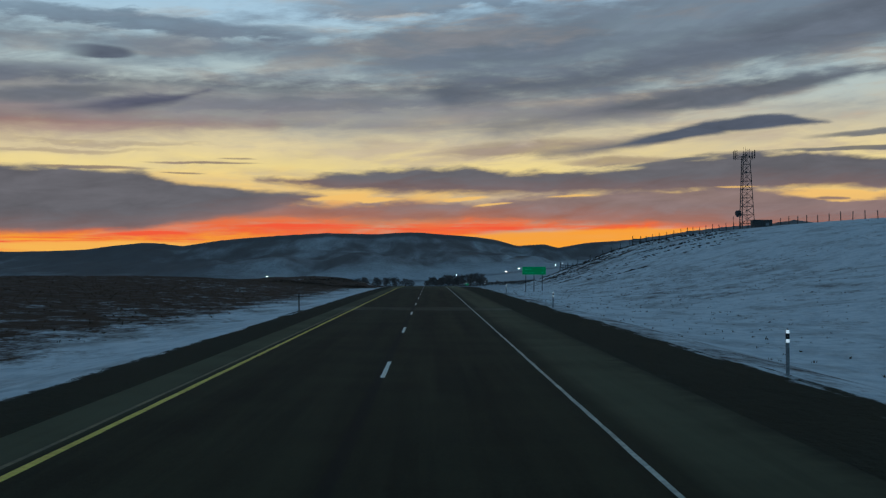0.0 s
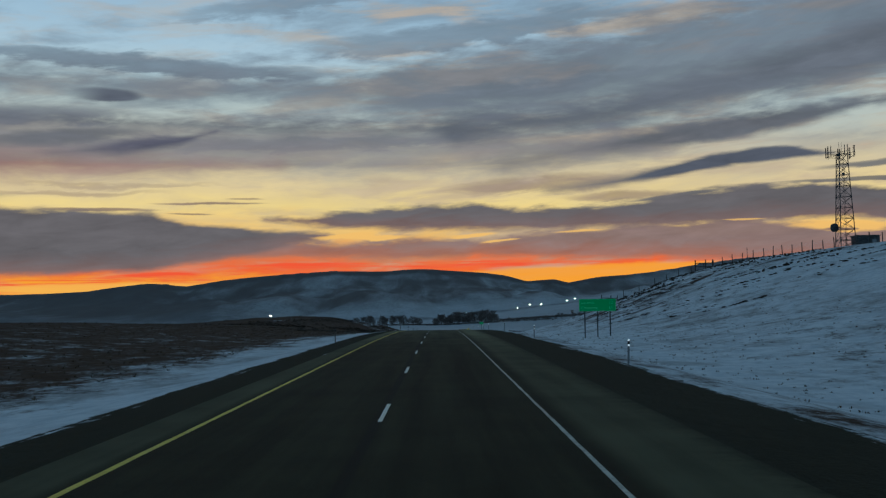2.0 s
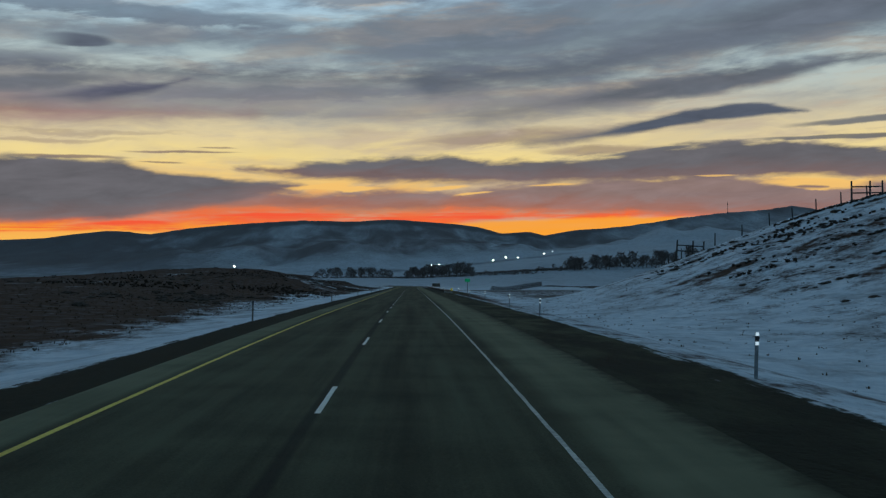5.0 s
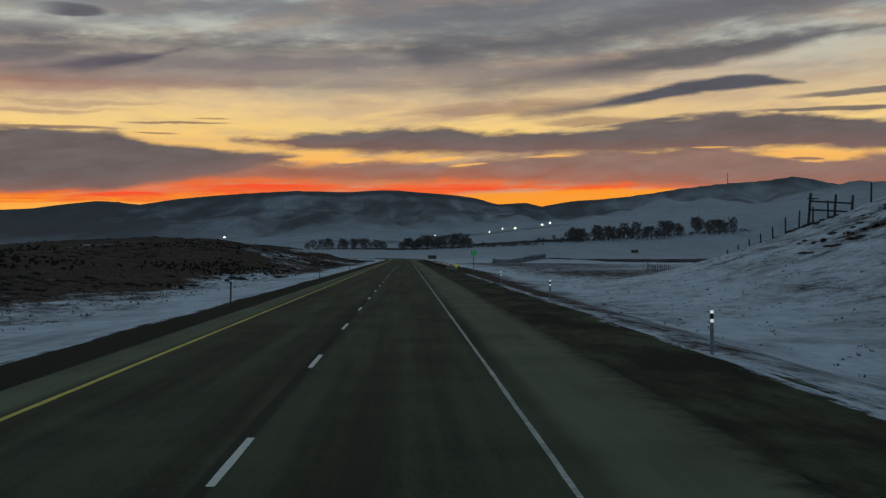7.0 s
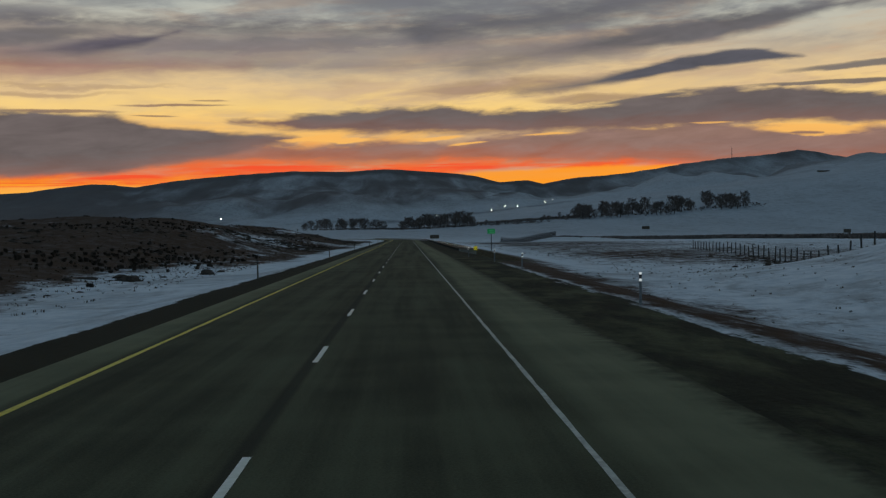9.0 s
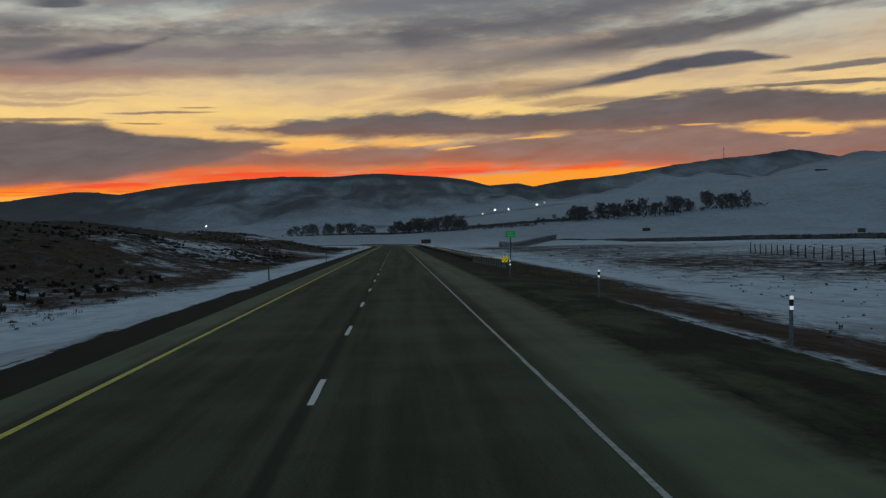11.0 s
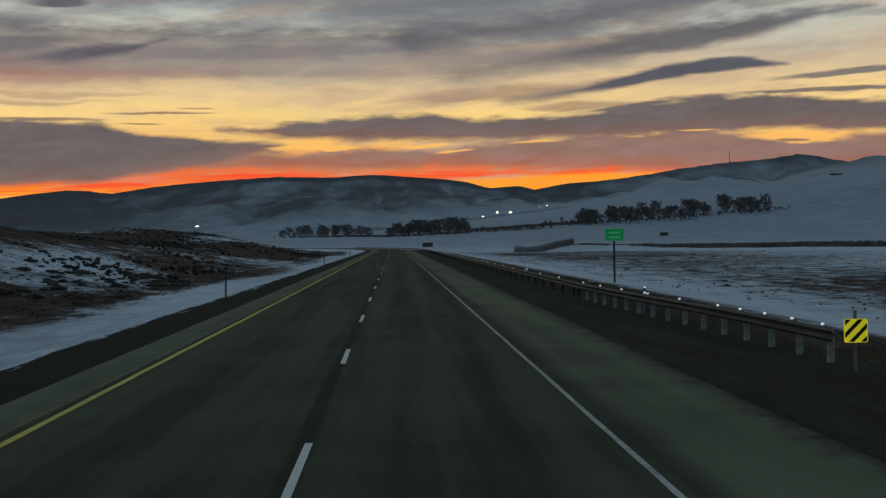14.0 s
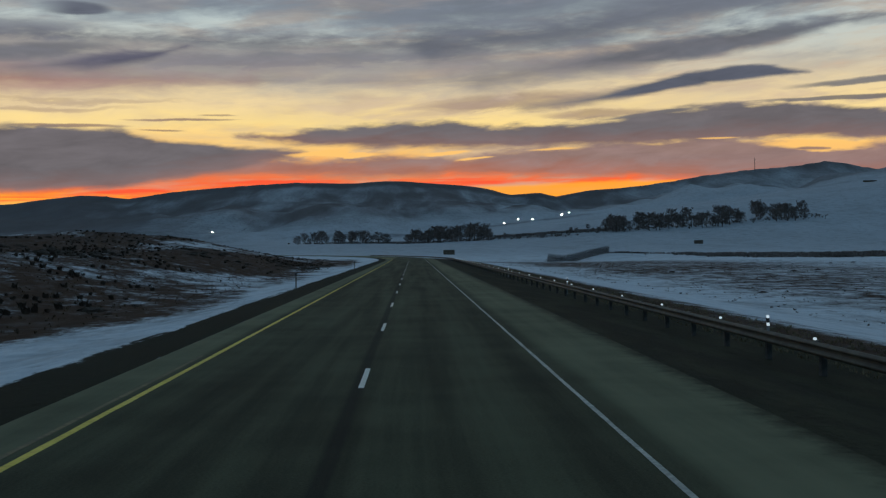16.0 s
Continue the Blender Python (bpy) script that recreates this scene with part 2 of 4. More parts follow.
sky = band(sky, ((-8.8, 5.72, 5.6), (-7, 5.9, 5.35), (-3.5, 6.2, 5.12), (0, 6.45, 5.05), (1.8, 6.45, 5.1), (4, 6.25, 5.1), (8.7, 6.35, 5.15), (11, 6.6, 5.1), (13.5, 6.9, 5.2), (16, 7.05, 5.2), (20, 6.95, 5.2), (23.4, 6.5, 4.95), (30, 6.3, 4.7), (38, 6.3, 4.6)), GREY, 0.22, 0.28, 1.0, WARM)
# breaks with light behind them
for s in ((-3.9, 4.82, 2.6, 0.18, 0.16, 0.0, 0.45, 0.6, 0.95), (1.7, 4.85, 1.3, 0.16, 0.10, 0.10, 0.35, 0.7, 0.9), (3.2, 4.55, 1.0, 0.10, 0.06, 0.10, 0.3, 0.7, 0.85), (7.2, 4.98, 1.3, 0.07, 0.06, 0.02, 0.2, 0.8, 0.75), (15.3, 5.35, 1.0, 0.05, 0.05, -0.01, 0.15, 0.8, 0.7),
          (20.0, 4.82, 2.6, 0.28, 0.26, -0.05, 0.5, 0.7, 0.95), (31.0, 4.9, 4.0, 0.5, 0.4, 0.1, 0.5, 0.6, 0.9)):
    sky = streak(sky, *s, lin(252, 186, 96))
sky = band(sky, ((18.0, 4.78, 4.72), (19.4, 4.72, 4.6), (20.6, 4.68, 4.62)), WARM, 0.1, 0.08, 0.9)
# glowing rim below the banks
bars_vec = W.xyz(W.math("MULTIPLY", AZ, 0.22), W.math("MULTIPLY", EL, 5.5), 12.3)
bars = W.smooth(W.noise(bars_vec, 1.0, 5.0, 0.6, 0.3), 0.40, 0.60)
for s in ((-20.0, 2.45, 10.0, 0.26, 0.5, 0.04, 0.2, 0.7), (-11.0, 3.15, 6.5, 0.20, 0.34, 0.06, 0.22, 0.6), (1.0, 3.45, 10.0, 0.13, 0.24, 0.0, 0.2, 0.6)):
    sky = streak(sky, *s, W.math("MULTIPLY", bars, 0.97), lin(246, 84, 46))
sky = streak(sky, -17.0, 2.35, 6.0, 0.22, 0.5, 0.02, 0.15, 0.8, 0.9, lin(255, 176, 70))
sky = streak(sky, 8.0, 2.95, 9.0, 0.36, 0.8, 0.02, 0.25, 0.7, 0.9, lin(255, 156, 40))
# away from the dawn the sky is dim and blue: a Nishita sky with the sun at the horizon under the same cover
dusk = W.add("ShaderNodeTexSky")
dusk.sky_type, dusk.sun_disc = "NISHITA", False
dusk.sun_elevation, dusk.sun_rotation = radians(0.5), radians(-5)
back = W.mix(0.65, W.mix(1.0, dusk.outputs[0], (0.05, 0.05, 0.05, 1), "MULTIPLY"), lin(92, 116, 132))
away = W.smooth(W.math("ABSOLUTE", AZ), 32.0, 105.0)
up = W.smooth(EL, 22.0, 60.0)
sky = W.mix(W.math("MAXIMUM", away, up), sky, back)
bg = W.add("ShaderNodeBackground", Strength=1.0)
W.put(bg.inputs[0], sky)
out = W.add("ShaderNodeOutputWorld")
W.put(out.inputs[0], bg.outputs[0])


# ---------------------------------------------------------------- materials
def material(name, build, rough=0.8, metal=0.0):
    m = bpy.data.materials.new(name)
    m.use_nodes = True
    n = Nodes(m.node_tree)
    b = m.node_tree.nodes["Principled BSDF"]
    b.inputs["Roughness"].default_value, b.inputs["Metallic"].default_value = rough, metal
    build(n, b)
    return m


def bump(n, b, height_socket, strength, distance):
    k = n.add("ShaderNodeBump", Strength=strength, Distance=distance)
    n.put(k.inputs["Height"], height_socket)
    n.put(b.inputs["Normal"], k.outputs[0])


def obj(n):
    return n.add("ShaderNodeTexCoord").outputs["Object"]


def mottled(name, dark, light, scale=8.0, rough=0.8, metal=0.0, relief=0.15):
    """A plain material with grain and larger stains."""

    def build(n, b):
        p = obj(n)
        f = n.math("ADD", n.math("MULTIPLY", n.noise(p, scale, 5), 0.6), n.math("MULTIPLY", n.noise(p, scale * 0.13, 3), 0.4))
        n.put(b.inputs["Base Color"], n.mix(n.smooth(f, 0.35, 0.65), (*dark, 1), (*light, 1)))
        bump(n, b, n.noise(p, scale * 3, 3), relief, 0.01)

    return material(name, build, rough, metal)


def asphalt_nodes(n, b):
    p = obj(n)
    sep = n.add("ShaderNodeSeparateXYZ")
    n.put(sep.inputs[0], p)
    x, y, _ = sep.outputs
    grain = n.noise(p, 26.0, 5, 0.78)
    long = n.noise(n.xyz(n.math("MULTIPLY", x, 1.1), n.math("MULTIPLY", y, 0.03)), 1.0, 5, 0.6)
    blot = n.noise(p, 0.35, 4)
    f = n.math("ADD", n.math("MULTIPLY", grain, 0.35), n.math("ADD", n.math("MULTIPLY", long, 0.45), n.math("MULTIPLY", blot, 0.2)))
    col = n.mix(n.smooth(f, 0.36, 0.64), (0.029, 0.030, 0.018, 1), (0.094, 0.098, 0.058, 1))
    # darker up to the brow: exposure and headlamp light put into the colour
    baked_exposure = n.smooth(n.math("ADD", y, n.math("MULTIPLY", blot, 40.0)), 150.0, 235.0)
    col = n.mix(1.0, col, n.mix(baked_exposure, (0.55, 0.52, 0.46, 1), (1.34, 1.34, 1.32, 1)), "MULTIPLY")
    # paler shoulders outside the edge lines, headlamp light put into their colour
    side = n.math("MAXIMUM", n.smooth(x, 3.75, 4.3), n.smooth(x, -3.75, -4.1))
    col = n.mix(n.math("MULTIPLY", side, n.smooth(n.math("ADD", n.math("MULTIPLY", blot, 0.5), n.math("MULTIPLY", long, 0.5)), 0.3, 0.7, 0.40, 0.9)), col, n.mix(baked_exposure, (0.12, 0.12, 0.07, 1), (0.235, 0.235, 0.14, 1)))
    # loose dark gravel strewn over the outer edge
    strewn = n.math("ADD", n.math("MULTIPLY", n.math("SUBTRACT", n.noise(p, 1.6, 6, 0.7), 0.5), 1.3), x)
    col = n.mix(n.smooth(strewn, 5.45, 6.3), col, n.mix(n.noise(p, 14.0, 4, 0.7), (0.014, 0.015, 0.009, 1), (0.055, 0.054, 0.034, 1)))
    # a paler patch across the lanes
    band = n.math("MULTIPLY", n.smooth(y, 66.0, 68.5), n.smooth(y, 74.0, 71.5))
    col = n.mix(n.math("MULTIPLY", band, n.smooth(blot, 0.35, 0.7, 0.15, 0.6)), col, (0.17, 0.17, 0.13, 1))
    # darker sealed seam along the lane joint
    seam = n.smooth(n.math("ABSOLUTE", n.math("ADD", x, n.math("MULTIPLY", long, 0.12))), 0.16, 0.05)
    col = n.mix(n.math("MULTIPLY", seam, 0.6), col, (0.016, 0.016, 0.015, 1))
    n.put(b.inputs["Base Color"], col)
    b.inputs["Specular IOR Level"].default_value = 0.06
    bump(n, b, grain, 0.5, 0.012)


ASPHALT = material("asphalt", asphalt_nodes, 0.85)
PAINT_WHITE = mottled("white_road_paint", (0.34, 0.34, 0.29), (0.66, 0.66, 0.57), 9.0, 0.7)
PAINT_DASH = mottled("lit_white_road_paint", (0.80, 0.79, 0.66), (0.92, 0.91, 0.80), 9.0, 0.6)
PAINT_YELLOW = mottled("yellow_road_paint", (0.70, 0.52, 0.05), (0.95, 0.74, 0.09), 7.0, 0.7)
PAINT_OLD = mottled("worn_yellow_road_paint", (0.12, 0.10, 0.05), (0.24, 0.19, 0.08), 7.0, 0.8)
GALV = mottled("galvanised_steel", (0.22, 0.23, 0.24), (0.42, 0.43, 0.44), 14.0, 0.5, 0.7)
OLD_BOARDS = mottled("old_grey_boards", (0.045, 0.040, 0.036), (0.11, 0.10, 0.09), 5.0, 0.95)
WEATHERED = mottled("weathered_timber", (0.12, 0.10, 0.08), (0.30, 0.26, 0.21), 12.0, 0.9)
DARK_STEEL = mottled("dark_tower_steel", (0.05, 0.05, 0.05), (0.12, 0.12, 0.12), 5.0, 0.6, 0.5)
BARK = mottled("bark", (0.07, 0.056, 0.046), (0.17, 0.14, 0.12), 2.0, 0.95)
TWIGS = mottled("bare_twigs", (0.14, 0.112, 0.098), (0.30, 0.25, 0.22), 0.6, 0.95)
TAN_GRASS = mottled("tan_grass", (0.12, 0.095, 0.05), (0.30, 0.24, 0.14), 2.0, 0.95)
DRY_GRASS = mottled("dry_grass", (0.05, 0.034, 0.019), (0.15, 0.105, 0.06), 3.0, 0.95)
SAGE = mottled("sagebrush", (0.034, 0.025, 0.018), (0.095, 0.07, 0.05), 3.0, 0.95)
BLACK = mottled("black_band", (0.012, 0.012, 0.012), (0.03, 0.03, 0.03), 10.0, 0.6)
CABINET = mottled("equipment_hut_panels", (0.05, 0.05, 0.052), (0.10, 0.10, 0.10), 1.5, 0.7)
LIT_TIMBER = mottled("lit_timber", (0.30, 0.29, 0.25), (0.55, 0.53, 0.46), 9.0, 0.9)
STRAW = mottled("baled_straw", (0.09, 0.07, 0.05), (0.18, 0.14, 0.10), 4.0, 0.95)


def glow(name, colour, strength):
    def build(n, b):
        b.inputs["Base Color"].default_value = (*colour, 1)
        b.inputs["Emission Color"].default_value = (*colour, 1)
        b.inputs["Emission Strength"].default_value = strength

    return material(name, build, 0.4)


# retro-reflective faces: emission stands in for the headlamp light they send back
REFLECT_WHITE = glow("glowing_white_reflector", (0.85, 0.88, 0.85), 0.6)
REFLECT_YELLOW = glow("glowing_yellow_reflector", (0.85, 0.72, 0.02), 0.35)
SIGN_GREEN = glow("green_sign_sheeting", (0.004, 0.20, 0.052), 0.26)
SIGN_GREEN_LIT = glow("lit_green_sign_sheeting", (0.005, 0.22, 0.055), 0.28)
SIGN_LETTER = glow("glowing_sign_lettering", (0.12, 0.42, 0.19), 0.18)
LAMP = glow("distant_lamp", (1.0, 0.88, 0.62), 45.0)


def ground_nodes(n, b):
    """Snow over dry grass; how much of each lies where is in the mesh attribute snow, the gravel in the attribute gravel."""
    geo = n.add("ShaderNodeNewGeometry")
    p = geo.outputs["Position"]
    att = n.tree.nodes.new("ShaderNodeAttribute")
    att.attribute_name = "snow"
    grv = n.tree.nodes.new("ShaderNodeAttribute")
    grv.attribute_name = "gravel"
    far = n.tree.nodes.new("ShaderNodeAttribute")
    far.attribute_name = "far"
    squash = n.tree.nodes.new("ShaderNodeMapping")
    squash.inputs["Scale"].default_value = (1.0, 0.45, 1.0)
    n.put(squash.inputs[0], p)
    q = squash.outputs[0]
    near = n.math("ADD", n.math("MULTIPLY", n.noise(q, 0.45, 6, 0.68), 0.6), n.math("MULTIPLY", n.noise(q, 3.2, 6, 0.78), 0.4))
    # on the far slopes the cover follows the fall line, on the fields it lies in bands
    hill = n.tree.nodes.new("ShaderNodeAttribute")
    hill.attribute_name = "hill"
    fall = n.tree.nodes.new("ShaderNodeMapping")
    fall.inputs["Scale"].default_value = (1.0, 0.12, 1.0)
    n.put(fall.inputs[0], p)
    wide = n.mix(hill.outputs["Fac"], n.noise(q, 0.022, 7, 0.66, 0.3), n.noise(fall.outputs[0], 0.011, 7, 0.6, 0.8))
    f = n.mix(far.outputs["Fac"], near, wide)
    cover = n.math("ADD", n.math("MULTIPLY", att.outputs["Fac"], 1.0), n.math("MULTIPLY", n.math("SUBTRACT", f, 0.5), n.math("MULTIPLY_ADD", far.outputs["Fac"], -1.3, 2.3)))
    spread = far.outputs["Fac"]
    cover = n.smooth(cover, n.math("MULTIPLY_ADD", spread, -0.16, 0.28), n.math("MULTIPLY_ADD", spread, 0.20, 0.72))
    drift = n.tree.nodes.new("ShaderNodeMapping")
    drift.inputs["Scale"].default_value = (1.0, 0.3, 1.0)
    n.put(drift.inputs[0], p)
    comb = n.noise(drift.outputs[0], 1.3, 7, 0.68, 0.8)
    snow = n.mix(n.smooth(n.math("ADD", n.math("MULTIPLY", n.noise(p, 0.8, 5), 0.5), n.math("MULTIPLY", comb, 0.5)), 0.36, 0.62), (0.68, 0.725, 0.77, 1), (0.89, 0.915, 0.945, 1))
    grass = n.mix(n.noise(q, 1.7, 5, 0.7), (0.018, 0.011, 0.007, 1), (0.115, 0.062, 0.034, 1))
    # frost among the grass, and thin snow with the ground showing through
    frost = n.smooth(n.noise(q, 0.9, 7, 0.75), 0.44, 0.68, 0.0, 0.16)
    grass = n.mix(frost, grass, (0.40, 0.42, 0.43, 1))
    thin = n.math("MULTIPLY", n.smooth(n.noise(q, 0.16, 7, 0.72, 0.6), 0.46, 0.68), n.math("MULTIPLY_ADD", att.outputs["Fac"], -0.8, 1.25, clamp=True))
    snow = n.mix(n.math("MULTIPLY", thin, 0.75), snow, (0.13, 0.11, 0.09, 1))
    col = n.mix(cover, grass, snow)
    # grey-blue haze of distance mixed into the far land's base colour
    haze_grain = n.noise(fall.outputs[0], 0.02, 5, 0.6)
    haze_tint = n.mix(haze_grain, (0.16, 0.17, 0.185, 1), (0.42, 0.45, 0.49, 1))
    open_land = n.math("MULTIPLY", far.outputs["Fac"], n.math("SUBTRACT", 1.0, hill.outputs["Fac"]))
    col = n.mix(n.math("ADD", n.math("MULTIPLY", hill.outputs["Fac"], 0.34), n.math("MULTIPLY", open_land, 0.52)), col, haze_tint)
    tread = n.smooth(n.noise(drift.outputs[0], 0.5, 5, 0.65), 0.42, 0.66, 0.0, 0.8)
    sepp = n.add("ShaderNodeSeparateXYZ")
    n.put(sepp.inputs[0], p)
    lit_verge = n.math("MULTIPLY", n.math("SUBTRACT", n.smooth(sepp.outputs[1], 170.0, 260.0), n.smooth(sepp.outputs[1], 385.0, 440.0, 0.0, 0.75)), n.smooth(sepp.outputs[0], 0.0, 2.0))
    stones = n.mix(n.noise(p, 14.0, 4, 0.7), (0.010, 0.011, 0.006, 1), (0.044, 0.046, 0.026, 1))
    stones = n.mix(tread, stones, n.mix(n.noise(p, 9.0, 5, 0.75), n.mix(lit_verge, (0.014, 0.015, 0.009, 1), (0.034, 0.040, 0.018, 1)), n.mix(lit_verge, (0.05, 0.052, 0.03, 1), (0.210, 0.215, 0.115, 1))))
    edge = n.math("ADD", grv.outputs["Fac"], n.math("MULTIPLY", n.math("SUBTRACT", near, 0.5), 1.7))
    lines = n.tree.nodes.new("ShaderNodeMapping")
    lines.inputs["Scale"].default_value = (2.6, 0.07, 0.0)
    n.put(lines.inputs[0], p)
    streaky = n.noise(lines.outputs[0], 1.0, 5, 0.65)
    edge = n.math("ADD", edge, n.math("MULTIPLY", n.math("SUBTRACT", streaky, 0.5), 1.3))
    col = n.mix(n.smooth(edge, 0.42, 0.58), col, stones)
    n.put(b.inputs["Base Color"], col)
    b.inputs["Specular IOR Level"].default_value = 0.08
    rough = n.math("ADD", n.math("ADD", near, comb), n.math("MULTIPLY", n.noise(p, 9.0, 3), 0.25))
    bump(n, b, rough, 0.7, 0.25)


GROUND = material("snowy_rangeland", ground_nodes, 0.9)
# ---------------------------------------------------------------- the land
def sstep(a, b, v):
    t = np.clip((np.asarray(v, float) - a) / (b - a), 0, 1)
    return t * t * (3 - 2 * t)


def bend(y):
    """How far the road has swung to the left at y."""
    d = np.maximum(np.asarray(y, float) - 708.0, 0)
    return -0.00072 * np.minimum(d, 496.0) ** 2 - 0.71 * np.maximum(d - 496.0, 0)


# skyline seen along the valley: azimuth and elevation in degrees
SKYLINE_AZ = (-60, -40, -30, -23, -19.5, -18.2, -16.3, -15.1, -14.5, -12.2, -11, -8.6, -6, -3.3, -1.1, 0.2, 2.6, 3.8, 4.95, 6.5, 7.3, 8.7, 11.3, 13.5, 14.4, 16.8, 19, 20.6, 21.8, 22.7, 24, 26, 30, 45, 60)
SKYLINE_EL = (1.66, 1.97, 2.17, 2.17, 2.33, 2.54, 2.77, 2.74, 2.54, 2.92, 3.05, 3.26, 3.42, 3.36, 3.49, 3.42, 3.21, 3.05, 2.71, 2.79, 2.59, 2.85, 3.03, 3.31, 3.47, 3.73, 3.85, 4.09, 3.78, 3.60, 3.42, 3.10, 3.00, 2.28, 1.86)


class Waves:
    """Smooth seeded noise from sums of sines, for arrays."""

    def __init__(self, seed, octaves=4, rough=0.55):
        r = np.random.RandomState(seed)
        self.terms = [(rough ** (k // 3), 1.9 ** (k // 3), r.uniform(0, 2 * np.pi), r.uniform(0, 2 * np.pi)) for k in range(octaves * 3)]
        self.total = sum(t[0] for t in self.terms)

    def __call__(self, x, y):
        v = 0
        for amp, freq, turn, phase in self.terms:
            v = v + amp * np.sin(freq * (x * np.cos(turn) + y * np.sin(turn)) + phase)
        return v / self.total


rolling, lumps, gully, patch = Waves(1), Waves(2, 5), Waves(3, 5, 0.62), Waves(4, 5, 0.6)


Y_STRETCH = 1.18  # stretches the roadside along y to fit the camera's view


def land(x, y_m):
    """Height of the ground, how much snow covers it and how much gravel. Roadside forms are laid out in y before the
    stretch.
    """
    x, y_m = np.asarray(x, float), np.asarray(y_m, float)
    s = x - bend(y_m)
    y = y_m / Y_STRETCH
    # right of the road: ditch, then the snowy hill that ends before the guard rail, then low fields
    r = np.maximum(s - 9.0, 0)
    hill_end = 272 + 0.45 * np.clip(s, 0, 160)
    keep = 1 - sstep(hill_end, hill_end + 62, y)
    hill = 15.8 * sstep(15.5, 79, s) * keep + 4.0 * sstep(60, 125, s) * keep + 4.0 * sstep(110, 300, s) * keep
    hill += 0.5 * lumps(s * 0.16, y * 0.11) * sstep(16, 34, s) * keep
    hill += 1.7 * np.exp(-((s - 50) / 20) ** 2 - ((y - 270) / 38) ** 2)
    hill *= 0.6 + 0.4 * sstep(60, 290, y)
    ditch = -1.0 * sstep(9.2, 15, s) * (1 - sstep(300, 360, y)) - 0.42 * sstep(6.3, 10.2, s) * (1 - sstep(11, 15, s)) * sstep(320, 372, y)
    field = -1.9 * sstep(8.6, 27, s) * sstep(300, 360, y) + 0.25 * lumps(s * 0.09, y * 0.06) * sstep(14, 30, s)
    # left of the road: shallow ditch, brown plateau, mounds that end where the road bends
    l = np.maximum(-s - 6.6, 0)
    bank = -0.35 * sstep(0, 3, l) + 2.0 * sstep(5, 40, l) * (1 - sstep(560, 700, y))
    bank += 0.35 * lumps(s * 0.12 + 9, y * 0.1) * sstep(3, 14, l)
    mound = 3.8 * np.exp(-((s + 62) / 34) ** 2 - ((y - 440) / 95) ** 2)
    mound += 2.2 * np.exp(-((s + 34) / 15) ** 2 - ((y - 395) / 45) ** 2)
    mound += 3.6 * np.exp(-((s + 52) / 22) ** 2 - ((y - 575) / 48) ** 2)
    mound += 1.5 * np.exp(-((s + 24) / 9) ** 2 - ((y - 520) / 30) ** 2)
    mound *= (1 + 0.34 * lumps(s * 0.2, y * 0.15)) * sstep(4, 20, l)
    near = hill + ditch + field + bank + mound
    # the valley floor tilts up towards the far slopes and to the right
    far = np.hypot(x, y_m - 469)
    floor = 0.015 * np.maximum(y_m - 1020, 0) * sstep(1020, 1450, y_m) + 0.115 * np.maximum(x, 0) * sstep(870, 1600, far)
    floor += -2.5 * sstep(0, 200, l) * sstep(600, 800, y) + 2.0 * rolling(x * 0.006, y_m * 0.006) * sstep(900, 1500, far)
    floor += (6 * sstep(200, 900, l) + 2.0 * rolling(x * 0.012, y * 0.012)) * sstep(70, 200, l) * (1 - sstep(600, 900, y))
    # a hollow and the terrace behind it, where the snow fence climbs
    floor += -2.3 * np.exp(-((x - 62) / 45) ** 2 - ((y_m - 925) / 60) ** 2) + 1.1 * np.exp(-((x - 104) / 32) ** 2 - ((y_m - 1045) / 45) ** 2)
    # far hills: up to the skyline
    az = np.degrees(np.arctan2(x, y_m - 469))
    el = np.interp(az, SKYLINE_AZ, SKYLINE_EL, left=1.5, right=1.6)
    crest_at = 3500 + 350 * np.sin(np.radians(az) * 5 + 1.0)
    foot = 2150 + 250 * np.sin(np.radians(az) * 7)
    crest = 2.4 + np.tan(np.radians(el)) * crest_at
    t = np.clip((far - foot) / (crest_at - foot), 0, 1)
    rise = t ** 1.15 * (1 - 0.25 * np.sin(np.pi * t)) + 0.05 * np.sin(np.pi * t) * gully(az * 0.9, far * 0.0015) * 2.0
    # spurs that run down towards the valley, one side of each darkened as shade
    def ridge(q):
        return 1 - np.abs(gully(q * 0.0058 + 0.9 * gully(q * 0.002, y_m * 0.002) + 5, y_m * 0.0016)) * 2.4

    flank_shade = (ridge(x + 35) - ridge(x - 35)) * 1.6
    rise += np.sin(np.pi * np.clip(t * 1.05, 0, 1)) * (0.17 * ridge(x) + 0.05 * gully(x * 0.016 + 5, y_m * 0.008) - 0.05)
    after = np.clip((far - crest_at) / 1500, 0, 1)
    z = near + floor
    z = z * (1 - sstep(0.0, 1.0, t)) + crest * rise - 90 * after ** 1.5 * (far > crest_at)
    # snow cover and gravel
    snow = 0.86 * np.ones_like(z)
    k = sstep(170, 330, y)
    k2 = sstep(300, 370, y)
    w = 6 * lumps(s * 0.09 + 1, y * 0.045)
    past = sstep(362, 392, y)
    upper = sstep(8 + 9 * past, 17 + 15 * past, l + w) * (1 - 0.8 * sstep(490, 535, y))
    streaks = lumps(s * 0.26 + 3, y * 0.06)
    brown = upper * (0.92 + 1.0 * lumps(s * 0.16 + 7, y * 0.05) + 0.45 * lumps(s * 0.55, y * 0.21)) + sstep(3.5 - 0.8 * k2, 9 - 3 * k2, l + w) * (1 - upper) * (0.28 + 0.22 * k2 + 0.85 * streaks)
    snow = snow - (1 - sstep(640, 760, y)) * ((1 - k) * sstep(0.3, 10, l) * (0.62 + 0.30 * patch(s * 0.05, y * 0.03)) + k * brown)
    right_hill = sstep(12, 30, s) * keep
